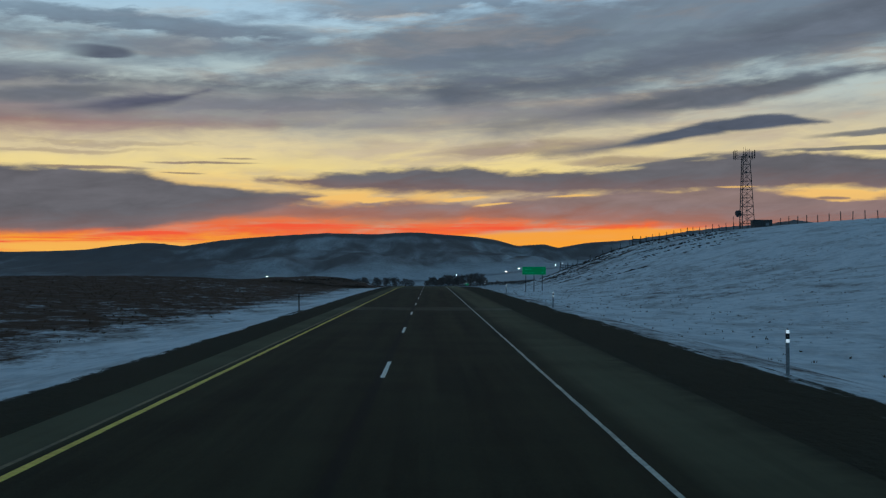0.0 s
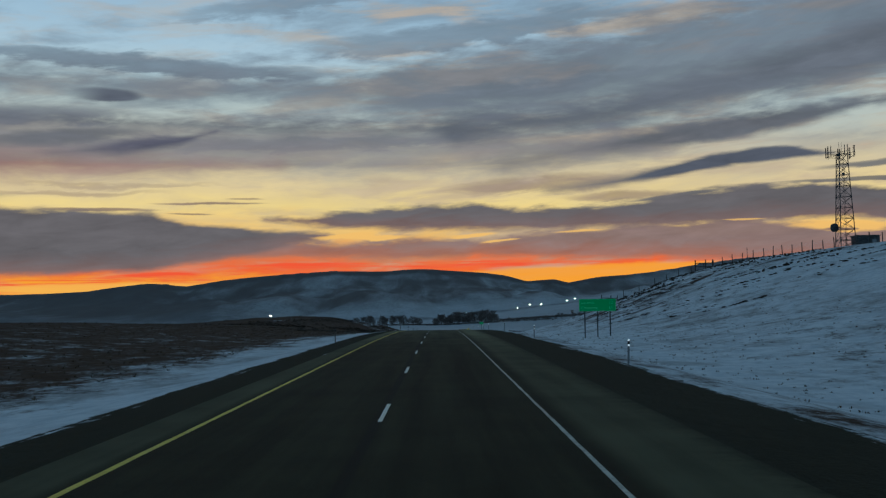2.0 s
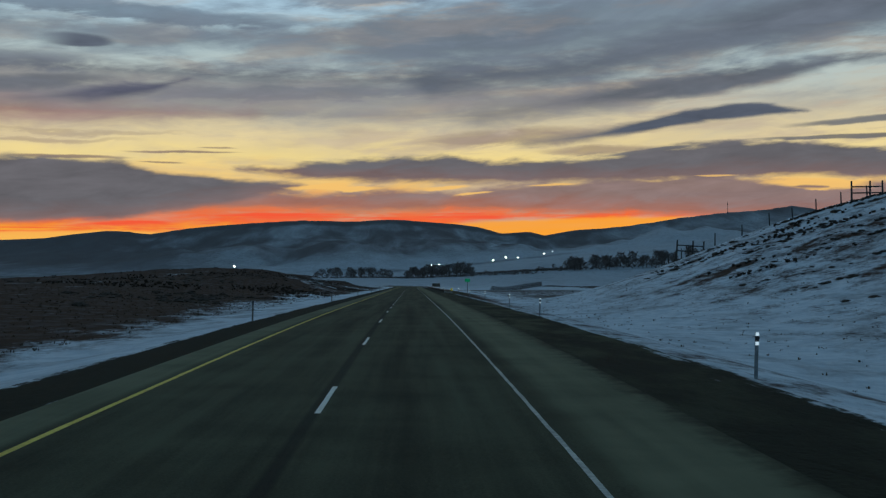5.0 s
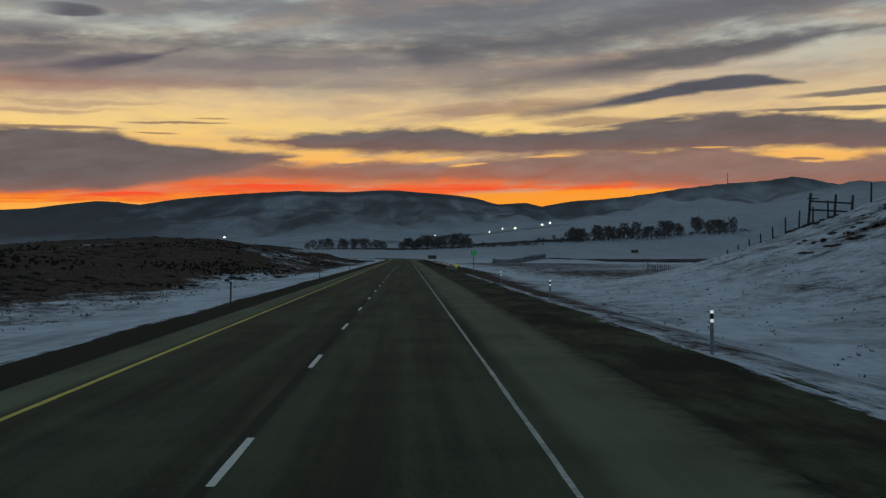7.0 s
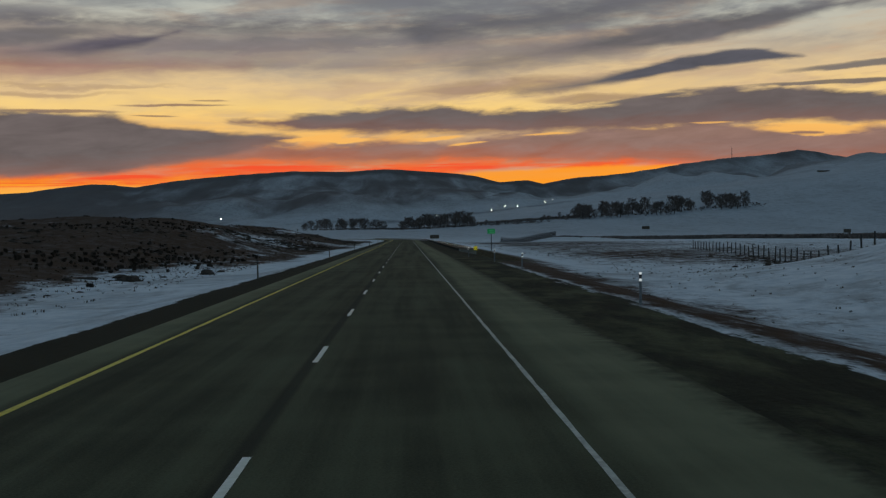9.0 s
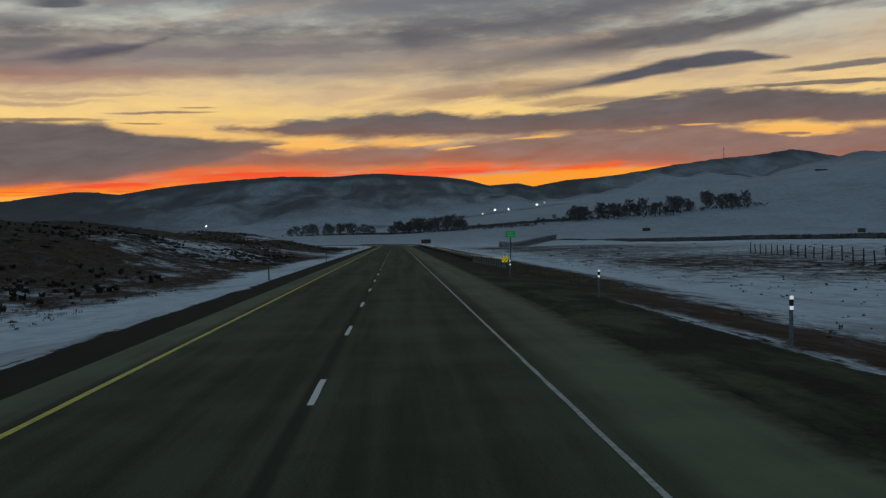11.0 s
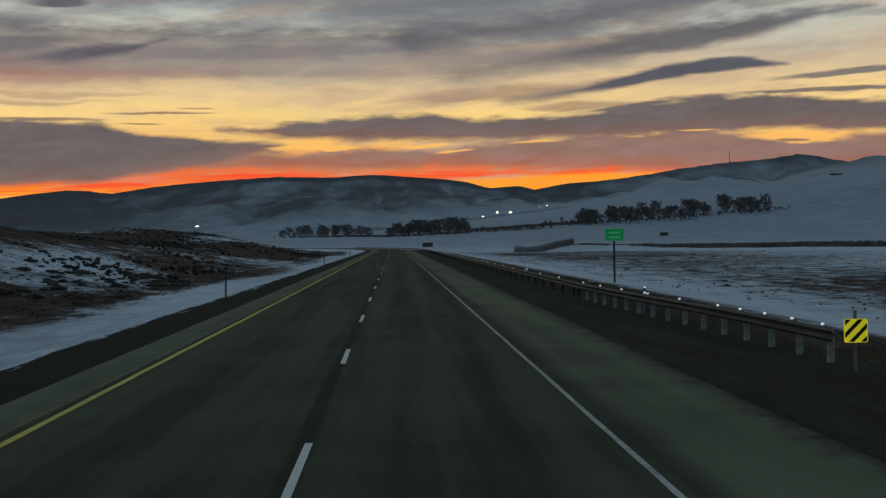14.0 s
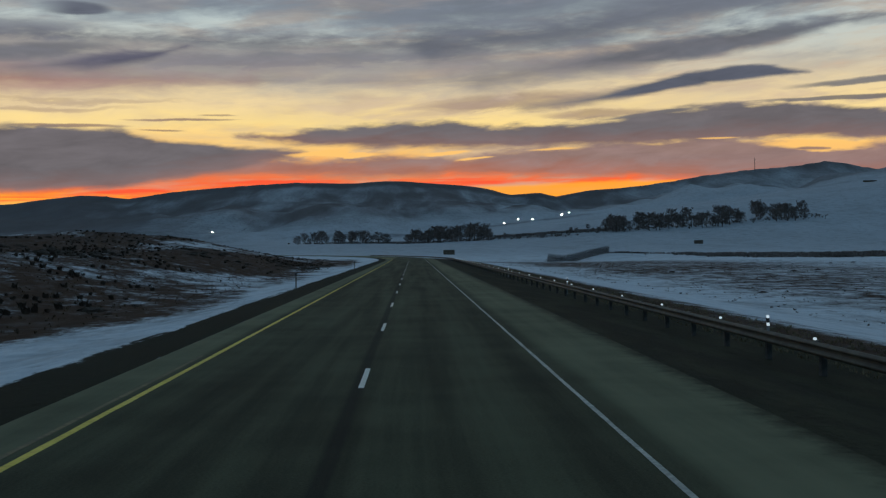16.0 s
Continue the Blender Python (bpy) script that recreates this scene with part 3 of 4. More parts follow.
    snow -= right_hill * (0.13 - 0.10 * sstep(250, 275, y) + 0.36 * patch(s * 0.06 + 4, y * 0.04) + 0.12 * sstep(180, 290, y) * sstep(28, 50, s))
    snow -= sstep(9, 10, s) * (1 - sstep(13, 19, s)) * sstep(200, 330, y) * 0.55
    snow -= sstep(20, 40, s) * (1 - sstep(60, 160, s)) * sstep(340, 380, y) * (1 - sstep(650, 800, y)) * (0.44 + 0.3 * patch(s * 0.05, y * 0.03) + 0.12 * lumps(s * 0.10, y * 0.22))
    # bands of brush across the hill's nose, bare ground behind the rail, a smooth snowed-in track beyond it
    slant = patch((s + 0.75 * y) * 0.22, (0.8 * s - y) * 0.42)
    snow -= 0.42 * sstep(0.20, 0.45, slant) * sstep(22, 34, s) * (1 - sstep(70, 90, s)) * sstep(190, 250, y) * keep
    snow -= 0.8 * sstep(9, 10, s) * (1 - sstep(12.8, 14.6, s)) * sstep(335, 372, y)
    snow += 0.5 * sstep(17.8, 18.6, s) * (1 - sstep(23, 24.5, s)) * sstep(330, 360, y) * (1 - sstep(600, 640, y))
    snow -= 0.30 * sstep(8.4, 9.4, s) * (1 - sstep(10.5, 14.5, s)) * (1 - sstep(335, 372, y))
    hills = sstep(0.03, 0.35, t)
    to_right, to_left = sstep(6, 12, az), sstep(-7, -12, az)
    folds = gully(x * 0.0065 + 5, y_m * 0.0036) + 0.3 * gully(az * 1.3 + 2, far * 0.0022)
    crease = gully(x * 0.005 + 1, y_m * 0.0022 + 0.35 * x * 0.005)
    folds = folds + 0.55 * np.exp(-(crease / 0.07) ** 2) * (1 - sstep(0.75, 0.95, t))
    snow -= hills * (0.47 - 0.16 * to_right + 0.22 * to_left + (0.22 - 0.06 * to_right + 0.42 * to_left) * folds + 0.28 * np.clip(flank_shade, -0.35, 1) * (1 - 0.5 * to_right))
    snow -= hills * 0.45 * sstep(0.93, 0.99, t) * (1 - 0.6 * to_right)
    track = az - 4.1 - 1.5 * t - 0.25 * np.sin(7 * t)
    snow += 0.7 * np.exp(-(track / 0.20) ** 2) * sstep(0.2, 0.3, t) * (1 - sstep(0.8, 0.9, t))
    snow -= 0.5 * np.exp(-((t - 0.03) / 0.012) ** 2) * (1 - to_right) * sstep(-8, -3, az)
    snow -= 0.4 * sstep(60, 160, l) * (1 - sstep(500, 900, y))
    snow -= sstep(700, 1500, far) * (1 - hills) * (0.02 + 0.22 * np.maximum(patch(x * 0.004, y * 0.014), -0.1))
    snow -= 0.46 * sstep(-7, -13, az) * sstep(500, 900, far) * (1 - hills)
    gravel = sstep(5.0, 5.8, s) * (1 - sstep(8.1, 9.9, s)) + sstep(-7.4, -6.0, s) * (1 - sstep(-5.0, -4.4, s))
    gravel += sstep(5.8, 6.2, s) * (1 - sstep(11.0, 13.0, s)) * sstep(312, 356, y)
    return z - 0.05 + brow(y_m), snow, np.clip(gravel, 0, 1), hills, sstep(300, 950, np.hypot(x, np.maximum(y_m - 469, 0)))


def land_z(x, y):
    return float(land(x, y)[0])


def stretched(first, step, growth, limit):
    v, s = [first], step
    while v[-1] < limit:
        v.append(v[-1] + s)
        s *= growth
    return v


def mesh_object(name, verts, faces, mat, parent=None, smooth=True):
    me = bpy.data.meshes.new(name)
    me.from_pydata(verts, [], faces)
    me.materials.append(mat)
    if smooth:
        me.polygons.foreach_set("use_smooth", [True] * len(me.polygons))
    me.update()
    ob = new(name, me)
    if parent:
        ob.parent = parent
    return ob


def grid_faces(nx, ny):
    i = np.arange(nx * ny).reshape(ny, nx)
    return np.stack([i[:-1, :-1], i[:-1, 1:], i[1:, 1:], i[1:, :-1]], -1).reshape(-1, 4)


near_x = list(np.arange(-16, 20.01, 0.6))
right_x = stretched(20.6, 0.8, 1.037, 3900)
left_x = [-v for v in stretched(16.6, 0.8, 1.037, 3900)][::-1]
gx = np.array(left_x + near_x + right_x)
back_y = [-v for v in stretched(15, 2.0, 1.13, 3200)][::-1]
gy = np.array(back_y + list(np.arange(-14, 560, 1.4)) + stretched(561.0, 1.5, 1.0095, 4950))
X, Y = np.meshgrid(gx, gy)
# beyond the bend the grid follows the carriageway so that its verges stay crisp
shift = bend(Y) * np.exp(-(X / 160.0) ** 2)
X = X + shift
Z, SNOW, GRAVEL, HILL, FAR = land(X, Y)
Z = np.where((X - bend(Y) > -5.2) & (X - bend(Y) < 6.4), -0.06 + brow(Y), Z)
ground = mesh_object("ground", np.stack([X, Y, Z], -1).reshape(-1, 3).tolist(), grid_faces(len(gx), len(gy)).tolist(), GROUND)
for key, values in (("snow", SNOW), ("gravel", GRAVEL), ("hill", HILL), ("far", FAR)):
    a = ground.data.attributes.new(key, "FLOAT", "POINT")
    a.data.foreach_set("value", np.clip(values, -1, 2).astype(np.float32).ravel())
tagged(ground, "snow-dusted rangeland with dry grass, hills and a wide valley", "ground", kind="structure")


# ---------------------------------------------------------------- the road
def ribbon(name, x0, x1, y0, y1, z, mat, parent=None, step=4.0, wobble=0.0, thick=0.0):
    """A strip along the carriageway between two offsets; thick gives it edges that reach down."""
    n = max(2, int((y1 - y0) / step) + 1)
    ys = np.linspace(y0, y1, n)
    r = np.random.RandomState(int(abs(x0 * 37 + y0)) + 5)
    verts, cols = [], ([x0, x1] if not thick else [x0 - thick * 2, x0, x1, x1 + thick * 2])
    for y in ys:
        k = float(bend(y))
        for c in cols:
            dz = -thick if thick and c in (cols[0], cols[-1]) else 0.0
            verts.append((c + k + r.uniform(-wobble, wobble), y, z + dz + float(brow(y))))
    return mesh_object(name, verts, grid_faces(len(cols), n).tolist(), mat, parent, smooth=False)


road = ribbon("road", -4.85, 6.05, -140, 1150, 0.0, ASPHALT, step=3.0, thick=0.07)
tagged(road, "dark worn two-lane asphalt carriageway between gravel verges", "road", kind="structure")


def line(name, label, x0, x1, y0, y1, mat, **kw):
    ob = ribbon(name, x0, x1, y0, y1, 0.005, mat, **kw)
    return tagged(ob, label, "road marking", kind="structure")


line("edge_line_white", "solid white painted edge line on asphalt", 3.565, 3.64, -140, 1150, PAINT_WHITE, step=1.0, wobble=0.008)
line("edge_line_yellow", "solid yellow painted edge line on asphalt", -3.73, -3.61, -140, 1150, PAINT_YELLOW, step=1.0, wobble=0.008)
line("worn_edge_line", "older faded yellow edge line beside the fresh one", -3.98, -3.89, -140, 74, PAINT_OLD, step=1.0, wobble=0.01)
line("worn_edge_line", "older faded yellow edge line beside the fresh one", -3.98, -3.89, 399, 496, PAINT_OLD, step=1.0, wobble=0.01)

# painted lane dashes
dashes = [(22.5 + 15.2 * k, 3.7) for k in range(-4, 13)] + [(218.7 + 9.8 * k, 2.5) for k in range(17)]
dashes += [(y, 2.7) for y in (385.2, 395.0, 405.2, 416.2)] + [(427.8 + 11.8 * k, 2.9) for k in range(20)]
for mid, length in dashes:
    ob = ribbon("lane_dash", -0.045, 0.055, (mid - length / 2) * Y_STRETCH, (mid + length / 2) * Y_STRETCH, 0.005, PAINT_DASH, step=0.8, wobble=0.006)
    tagged(ob, "short white painted lane dash on asphalt", "road marking", "lane dashes", "structure")


# ---------------------------------------------------------------- building helpers
def part(name, bm, mat, parent=None, label=""):
    """Links a bmesh as one mesh object under a thing or a part."""
    me = bpy.data.meshes.new(name)
    bm.to_mesh(me)
    bm.free()
    me.materials.append(mat)
    ob = new(name, me)
    if parent:
        ob.parent = parent
    if label:
        tagged(ob, label)
    return ob


def empty(name, m):
    ob = new(name)
    ob.empty_display_size = 0.2
    ob.matrix_world = m
    return ob


def box(bm, x, y, z, sx, sy, sz, bevel=0.0, m=None):
    """A box about a centre, with bevelled edges."""
    mat = Matrix.Translation((x, y, z)) @ Matrix.Diagonal((sx, sy, sz, 1))
    if m is not None:
        mat = m @ mat
    g = bmesh.ops.create_cube(bm, size=1, matrix=mat)
    if bevel:
        edges = list({e for v in g["verts"] for e in v.link_edges})
        bmesh.ops.bevel(bm, geom=edges, offset=bevel, segments=1, affect="EDGES")
    return bm


def rod(bm, a, b, r, seg=6, r2=None):
    """A round bar from a to b."""
    a, b = Vector(a), Vector(b)
    d = b - a
    m = Matrix.Translation((a + b) / 2) @ d.to_track_quat("Z", "Y").to_matrix().to_4x4()
    bmesh.ops.create_cone(bm, cap_ends=True, segments=seg, radius1=r, radius2=r if r2 is None else r2, depth=d.length, matrix=m)
    return bm


def disc(bm, centre, r, depth, seg=16, axis="Y"):
    turn = {"Y": Matrix.Rotation(radians(90), 4, "X"), "Z": Matrix.Identity(4), "X": Matrix.Rotation(radians(90), 4, "Y")}[axis]
    bmesh.ops.create_cone(bm, cap_ends=True, segments=seg, radius1=r, radius2=r, depth=depth, matrix=Matrix.Translation(centre) @ turn)
    return bm


B = bmesh.new


# ---------------------------------------------------------------- roadside delineators
def delineator(name, dark, label):
    root = empty(name, pose(0, 0, 0))
    bm = B()
    # a flat post with a folded spine
    box(bm, 0, 0, 0.38, 0.085, 0.02, 0.96, 0.004)
    box(bm, 0, 0.016, 0.38, 0.03, 0.025, 0.94, 0.003)
    part("post", bm, WEATHERED if dark else GALV, root)
    bm = B()
    box(bm, 0, -0.016, 0.88, 0.09, 0.012, 0.20, 0.004)
    part("band", bm, BLACK, root, "black band")
    for z in ((0.92,) if dark else (0.94, 0.73)):
        bm = B()
        box(bm, 0, -0.026, z, 0.08 if not dark else 0.05, 0.01, 0.075 if not dark else 0.05, 0.003)
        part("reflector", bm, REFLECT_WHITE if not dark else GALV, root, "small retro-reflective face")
    bm = B()
    box(bm, 0, -0.028, 0.835, 0.012, 0.006, 0.012)
    part("bolt", bm, GALV, root)
    return tagged(root, label, "delineator", "roadside delineators")


master = delineator("delineator", False, "slim steel delineator post with white reflectors in snow")
first = True
for y in (21.7, 62.5, 101, 139.5, 178, 212.4, 230, 256, 279, 311, 328.2, 350.4):
    side = 8.3 if y > 350 else 9.1
    y *= Y_STRETCH
    m = pose(side + random.uniform(-0.15, 0.15), y, land_z(side, y) + 0.06, random.uniform(-2, 2), random.uniform(-2, 2), random.uniform(-6, 6))
    if first:
        master.matrix_world, first = m, False
    else:
        copy_thing(master, m)
for y in (392, 424, 458, 495, 535, 580, 625):
    y *= Y_STRETCH
    copy_thing(master, pose(10.6 + float(bend(y)), y, land_z(10.6 + float(bend(y)), y) + 0.06, random.uniform(-2, 2), random.uniform(-2, 2), random.uniform(-6, 6)))
dark_master = delineator("delineator", True, "thin dark delineator post standing in the median's snow")
first = True
for y in (55.5, 133.5, 206, 254.5, 302.2, 351, 399, 459.5, 520):
    y *= Y_STRETCH
    m = pose(-6.6, y, land_z(-6.6, y) + 0.04, random.uniform(-2, 2), random.uniform(-2, 2), random.uniform(-8, 8))
    if first:
        dark_master.matrix_world, first = m, False
    else:
        copy_thing(dark_master, m)


# ---------------------------------------------------------------- signs
def lettering(text, size, place, mat, parent, width=None):
    cu = bpy.data.curves.new("lettering", "FONT")
    cu.body, cu.size, cu.extrude = text, size, 0.004
    tmp = bpy.data.objects.new("tmp", cu)
    scene.collection.objects.link(tmp)
    me = bpy.data.meshes.new_from_object(tmp.evaluated_get(bpy.context.evaluated_depsgraph_get()))
    bpy.data.objects.remove(tmp)
    me.materials.clear()
    me.materials.append(mat)
    ob = new("lettering", me)
    ob.parent = parent
    ob.matrix_local = Matrix.Translation(place) @ Matrix.Rotation(radians(90), 4, "X")
    if width:
        ob.scale.x = width / max(me.vertices, key=lambda v: v.co.x).co.x
    return ob


def road_sign(name, m, w, h, z0, posts, label, border=0.05, sheet=SIGN_GREEN):
    """A sheet sign on posts: z0 is the lower edge over the root, posts are (x, foot z)."""
    root = empty(name, m)
    bm = B()
    box(bm, 0, 0, z0 + h / 2, w, 0.03, h, 0.012)
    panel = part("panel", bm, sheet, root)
    bm = B()
    for a, b, c, d in ((0, h / 2 - border, w - 2 * border, 0.035), (0, -h / 2 + border, w - 2 * border, 0.035),
                       (-w / 2 + border, 0, 0.035, h - 2 * border), (w / 2 - border, 0, 0.035, h - 2 * border)):
        box(bm, a, -0.019, z0 + h / 2 + b, c, 0.006, d)
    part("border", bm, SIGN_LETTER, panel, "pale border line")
    for z in (z0 + h * 0.25, z0 + h * 0.75):
        bm = B()
        box(bm, 0, 0.04, z, w * 0.96, 0.05, 0.07, 0.008)
        part("stringer", bm, GALV, root)
    for x, foot in posts:
        bm = B()
        top = z0 + h * 0.95
        box(bm, x, 0.10, (top + foot) / 2, 0.14, 0.012, top - foot)
        box(bm, x, 0.16, (top + foot) / 2, 0.14, 0.012, top - foot)
        box(bm, x, 0.13, (top + foot) / 2, 0.012, 0.06, top - foot)
        part("post", bm, DARK_STEEL, root, "dark steel post")
    tagged(root, label, "road sign")
    return root, panel


sx0, sy0 = 20.05, 205.6
brow0 = float(brow(sy0))
sign, panel = road_sign("distance_sign", pose(sx0, sy0, brow0, 0, 0, 0), 4.35, 1.45, 2.2,
                        [(x, land_z(sx0 + x, sy0) - brow0 - 0.4) for x in (-1.5, 0, 1.5)],
                        "wide green distance sign on three steel posts in the snow")
lettering("Laramie", 0.50, (-1.95, -0.017, 2.2 + 0.86), SIGN_LETTER, panel)
lettering("12", 0.50, (1.35, -0.017, 2.2 + 0.86), SIGN_LETTER, panel)
lettering("Cheyenne", 0.50, (-1.95, -0.017, 2.2 + 0.24), SIGN_LETTER, panel)
lettering("61", 0.50, (1.35, -0.017, 2.2 + 0.24), SIGN_LETTER, panel)
sx1, sy1 = 17.4, 502.6
sign, panel = road_sign("county_sign", pose(sx1, sy1, 0, 0, 0, 3), 1.45, 0.92, 2.18, [(0.0, land_z(sx1, sy1) - 0.4)],
                        "small green sign on a single steel post behind the guard rail", sheet=SIGN_GREEN_LIT)
for z, w in ((2.80, 0.86), (2.44, 0.92)):
    bm = B()
    box(bm, 0, -0.019, z, w, 0.006, 0.15)
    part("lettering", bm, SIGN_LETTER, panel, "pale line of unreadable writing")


# object marker at the rail's end: yellow sheet with black slanting stripes
def object_marker(m):
    root = empty("object_marker", m)
    w = 0.50
    bm = B()
    box(bm, 0, 0, 0.42, w, 0.012, w, 0.03)
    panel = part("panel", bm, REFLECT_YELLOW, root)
    for k in (-0.40, -0.135, 0.135, 0.40):
        bm = B()
        half, edge = 0.056, w / 2 - 0.01
        # a slanting band, cut off at the sheet's edges
        pts = []
        for off in (k - half, k + half):
            x0, x1 = max(-edge, -edge - off + 0.0), min(edge, edge - off)
            pts.append(((x0, x0 + off), (x1, x1 + off)))
        (a, b), (c, d) = pts
        vs = [bm.verts.new((p[0], -0.008, 0.42 + p[1])) for p in (a, b, d, c)]
        f = bm.faces.new(vs)
        ext = bmesh.ops.extrude_face_region(bm, geom=[f])
        bmesh.ops.translate(bm, verts=[v for v in ext["geom"] if isinstance(v, bmesh.types.BMVert)], vec=(0, -0.003, 0))
        bmesh.ops.recalc_face_normals(bm, faces=bm.faces)
        part("stripe", bm, BLACK, panel, "black slanting stripe")
    bm = B()
    box(bm, 0, 0.04, 0.1, 0.06, 0.05, 1.5, 0.006)
    part("post", bm, GALV, root)
    return tagged(root, "yellow object marker with black slanting stripes on the rail end", "road marker")


object_marker(pose(10.8, 443.2, -0.1, 0, 0, 0))


# ---------------------------------------------------------------- guard rail on timber posts
def rail_x(y):
    return 10.75 - 1.0 * float(sstep(444, 474, y)) + float(bend(y))


guard_rail = empty("guard_rail", pose(0, 0, 0))
tagged(guard_rail, "long weathered steel guard rail on timber posts along the verge", "guard rail")
# W-section swept along the verge
profile = [(0.0, -0.155), (-0.03, -0.15), (-0.075, -0.10), (-0.075, -0.075), (-0.01, -0.02), (-0.01, 0.02), (-0.075, 0.075), (-0.075, 0.10), (-0.03, 0.15), (0.0, 0.155)]
RAIL = mottled("weathering_rail_steel", (0.055, 0.048, 0.032), (0.12, 0.105, 0.07), 3.0, 0.65, 0.2)
seg_ends = list(np.arange(444.2, 900, 7.62))
for a, b in zip(seg_ends[:-1], seg_ends[1:]):
    verts, n = [], 5
    for y in np.linspace(a, b + 0.12, n):
        for px, pz in profile:
            verts.append((rail_x(y) + px - (0.004 if y > b else 0), y, 0.13 + pz))
    mesh_object("rail", verts, grid_faces(len(profile), n).tolist(), RAIL, guard_rail, smooth=False)
post_mesh = reflector_mesh = block_mesh = None
yp, k = 445.0, 0
while yp < 900:
    if post_mesh is None:
        bm = B()
        box(bm, 0, 0, 0.02, 0.13, 0.18, 1.26, 0.012)
        post_mesh = part("post", bm, LIT_TIMBER, guard_rail)
        unlit_post_mesh = part("post", box(B(), 0, 0, 0.02, 0.13, 0.18, 1.26, 0.012), OLD_BOARDS, guard_rail)
        unlit_post_mesh.location = (rail_x(474.0) + 0.21, 474.0, -0.43)
        bm = B()
        box(bm, 0, 0, 0, 0.12, 0.16, 0.34, 0.01)
        block_mesh = part("block", bm, WEATHERED, guard_rail)
        bm = B()
        box(bm, 0, 0, 0, 0.075, 0.012, 0.055, 0.004)
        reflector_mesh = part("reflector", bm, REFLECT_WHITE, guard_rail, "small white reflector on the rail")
        made = (post_mesh, block_mesh, reflector_mesh)
    else:
        made = [new(o.name.split(".")[0], o.data) for o in (post_mesh if yp < 472 else unlit_post_mesh, block_mesh)]
        if k % 2 == 0 or yp < 453:
            made.append(tagged(new("reflector", reflector_mesh.data), "small white reflector on the rail"))
        for o in made:
            o.parent = guard_rail
    made[0].location = (rail_x(yp) + 0.21, yp, -0.43)
    made[1].location = (rail_x(yp) + 0.06, yp, 0.13)
    if len(made) > 2:
        made[2].location = (rail_x(yp) + 0.03, yp, 0.335)
    yp += 1.905 if yp < 470 else 3.81
    k += 1


# ---------------------------------------------------------------- lattice tower and its hut on the hill
def lattice_tower(m, height=21.9, base=2.7, top=1.45):
    root = empty("lattice_tower", m)
    corners = [(math.cos(a), math.sin(a)) for a in (radians(90), radians(210), radians(330))]

    def at(i, z):
        r = base + (top - base) * min(z / (height * 0.95), 1.0)
        return Vector((corners[i % 3][0] * r, corners[i % 3][1] * r, z))

    for i in range(3):
        bm = B()
        for a, b in ((-0.4, height * 0.95), (height * 0.95, height)):
            rod(bm, at(i, a) if a > 0 else at(i, 0) - Vector((0, 0, 0.4)), at(i, b), 0.11)
        part("leg", bm, DARK_STEEL, root)
    levels = [height * k / 9 for k in range(10)]
    for lo, hi in zip(levels[:-1], levels[1:]):
        for i in range(3):
            bm = B()
            rod(bm, at(i, lo), at(i + 1, hi), 0.045, 5)
            rod(bm, at(i + 1, lo), at(i, hi), 0.045, 5)
            part("cross_brace", bm, DARK_STEEL, root)
            bm = B()
            rod(bm, at(i, hi), at(i + 1, hi), 0.06, 5)
            part("girt", bm, DARK_STEEL, root)
    # ladder up one face
    bm = B()
    for dx in (-0.2, 0.2):
        rod(bm, (dx, -0.7, 0.2), (dx, -0.55, height), 0.03, 5)
    for k in range(60):
        z = 0.4 + k * 0.38
        rod(bm, (-0.2, -0.69, z), (0.2, -0.69, z), 0.018, 4)
    part("ladder", bm, DARK_STEEL, root)
    # platform frame and sector arms with panel antennas
    for a in (0, 120, 240):
        t = Matrix.Rotation(radians(a), 4, "Z")
        bm = B()
        rod(bm, t @ Vector((-2.2, 2.3, height - 0.7)), t @ Vector((2.2, 2.3, height - 0.7)), 0.06, 6)
        rod(bm, t @ Vector((-2.2, 2.3, height + 0.1)), t @ Vector((2.2, 2.3, height + 0.1)), 0.05, 6)
        rod(bm, t @ Vector((0, 0.5, height - 0.3)), t @ Vector((0, 2.3, height - 0.3)), 0.06, 6)
        arm = part("antenna_arm", bm, DARK_STEEL, root)
        for x in (-2.1, -1.5, 1.5, 2.1):
            bm = B()
            box(bm, x, 2.45, height + 0.35, 0.15, 0.10, 2.4, 0.02, t)
            rod(bm, t @ Vector((x, 2.3, height - 1.1)), t @ Vector((x, 2.3, height + 1.5)), 0.04, 5)
            part("panel_antenna", bm, DARK_STEEL, arm)
    for x in (-0.35, 0.4):
        bm = B()
        rod(bm, (x, 0.2, height - 0.5), (x, 0.2, height + 2.6), 0.05, 6, 0.03)
        part("whip_antenna", bm, DARK_STEEL, root)
    # microwave drum
    bm = B()
    disc(bm, (-2.2, 0.5, 5.2), 0.95, 0.75, 24)
    bmesh.ops.bevel(bm, geom=list(bm.edges), offset=0.06, segments=1, affect="EDGES")
    drum = part("microwave_dish", bm, CABINET, root, "dark drum dish")
    bm = B()
    rod(bm, (-2.2, 0.6, 5.2), at(1, 5.2), 0.08)
    part("bracket", bm, DARK_STEEL, drum)
    bm = B()
    disc(bm, (-0.9, -1.4, 17.0), 0.35, 0.3, 16)
    part("microwave_dish", bm, CABINET, root, "small dark dish")
    return tagged(root, "three-legged steel lattice tower with panel antennas and a dish", "radio tower")


TX, TY = 91.6, 321.0
lattice_tower(pose(TX, TY, land_z(TX, TY), 0, 0, 25))


def hut(name, m, w, d, h, label):
    root = empty(name, m)
    bm = B()
    box(bm, 0, 0, h / 2 - 0.15, w, d, h + 0.3, 0.04)
    walls = part("walls", bm, CABINET, root)
    bm = B()
    box(bm, 0, 0, h + 0.07, w + 0.3, d + 0.3, 0.14, 0.03)
    part("roof", bm, CABINET, root)
    bm = B()
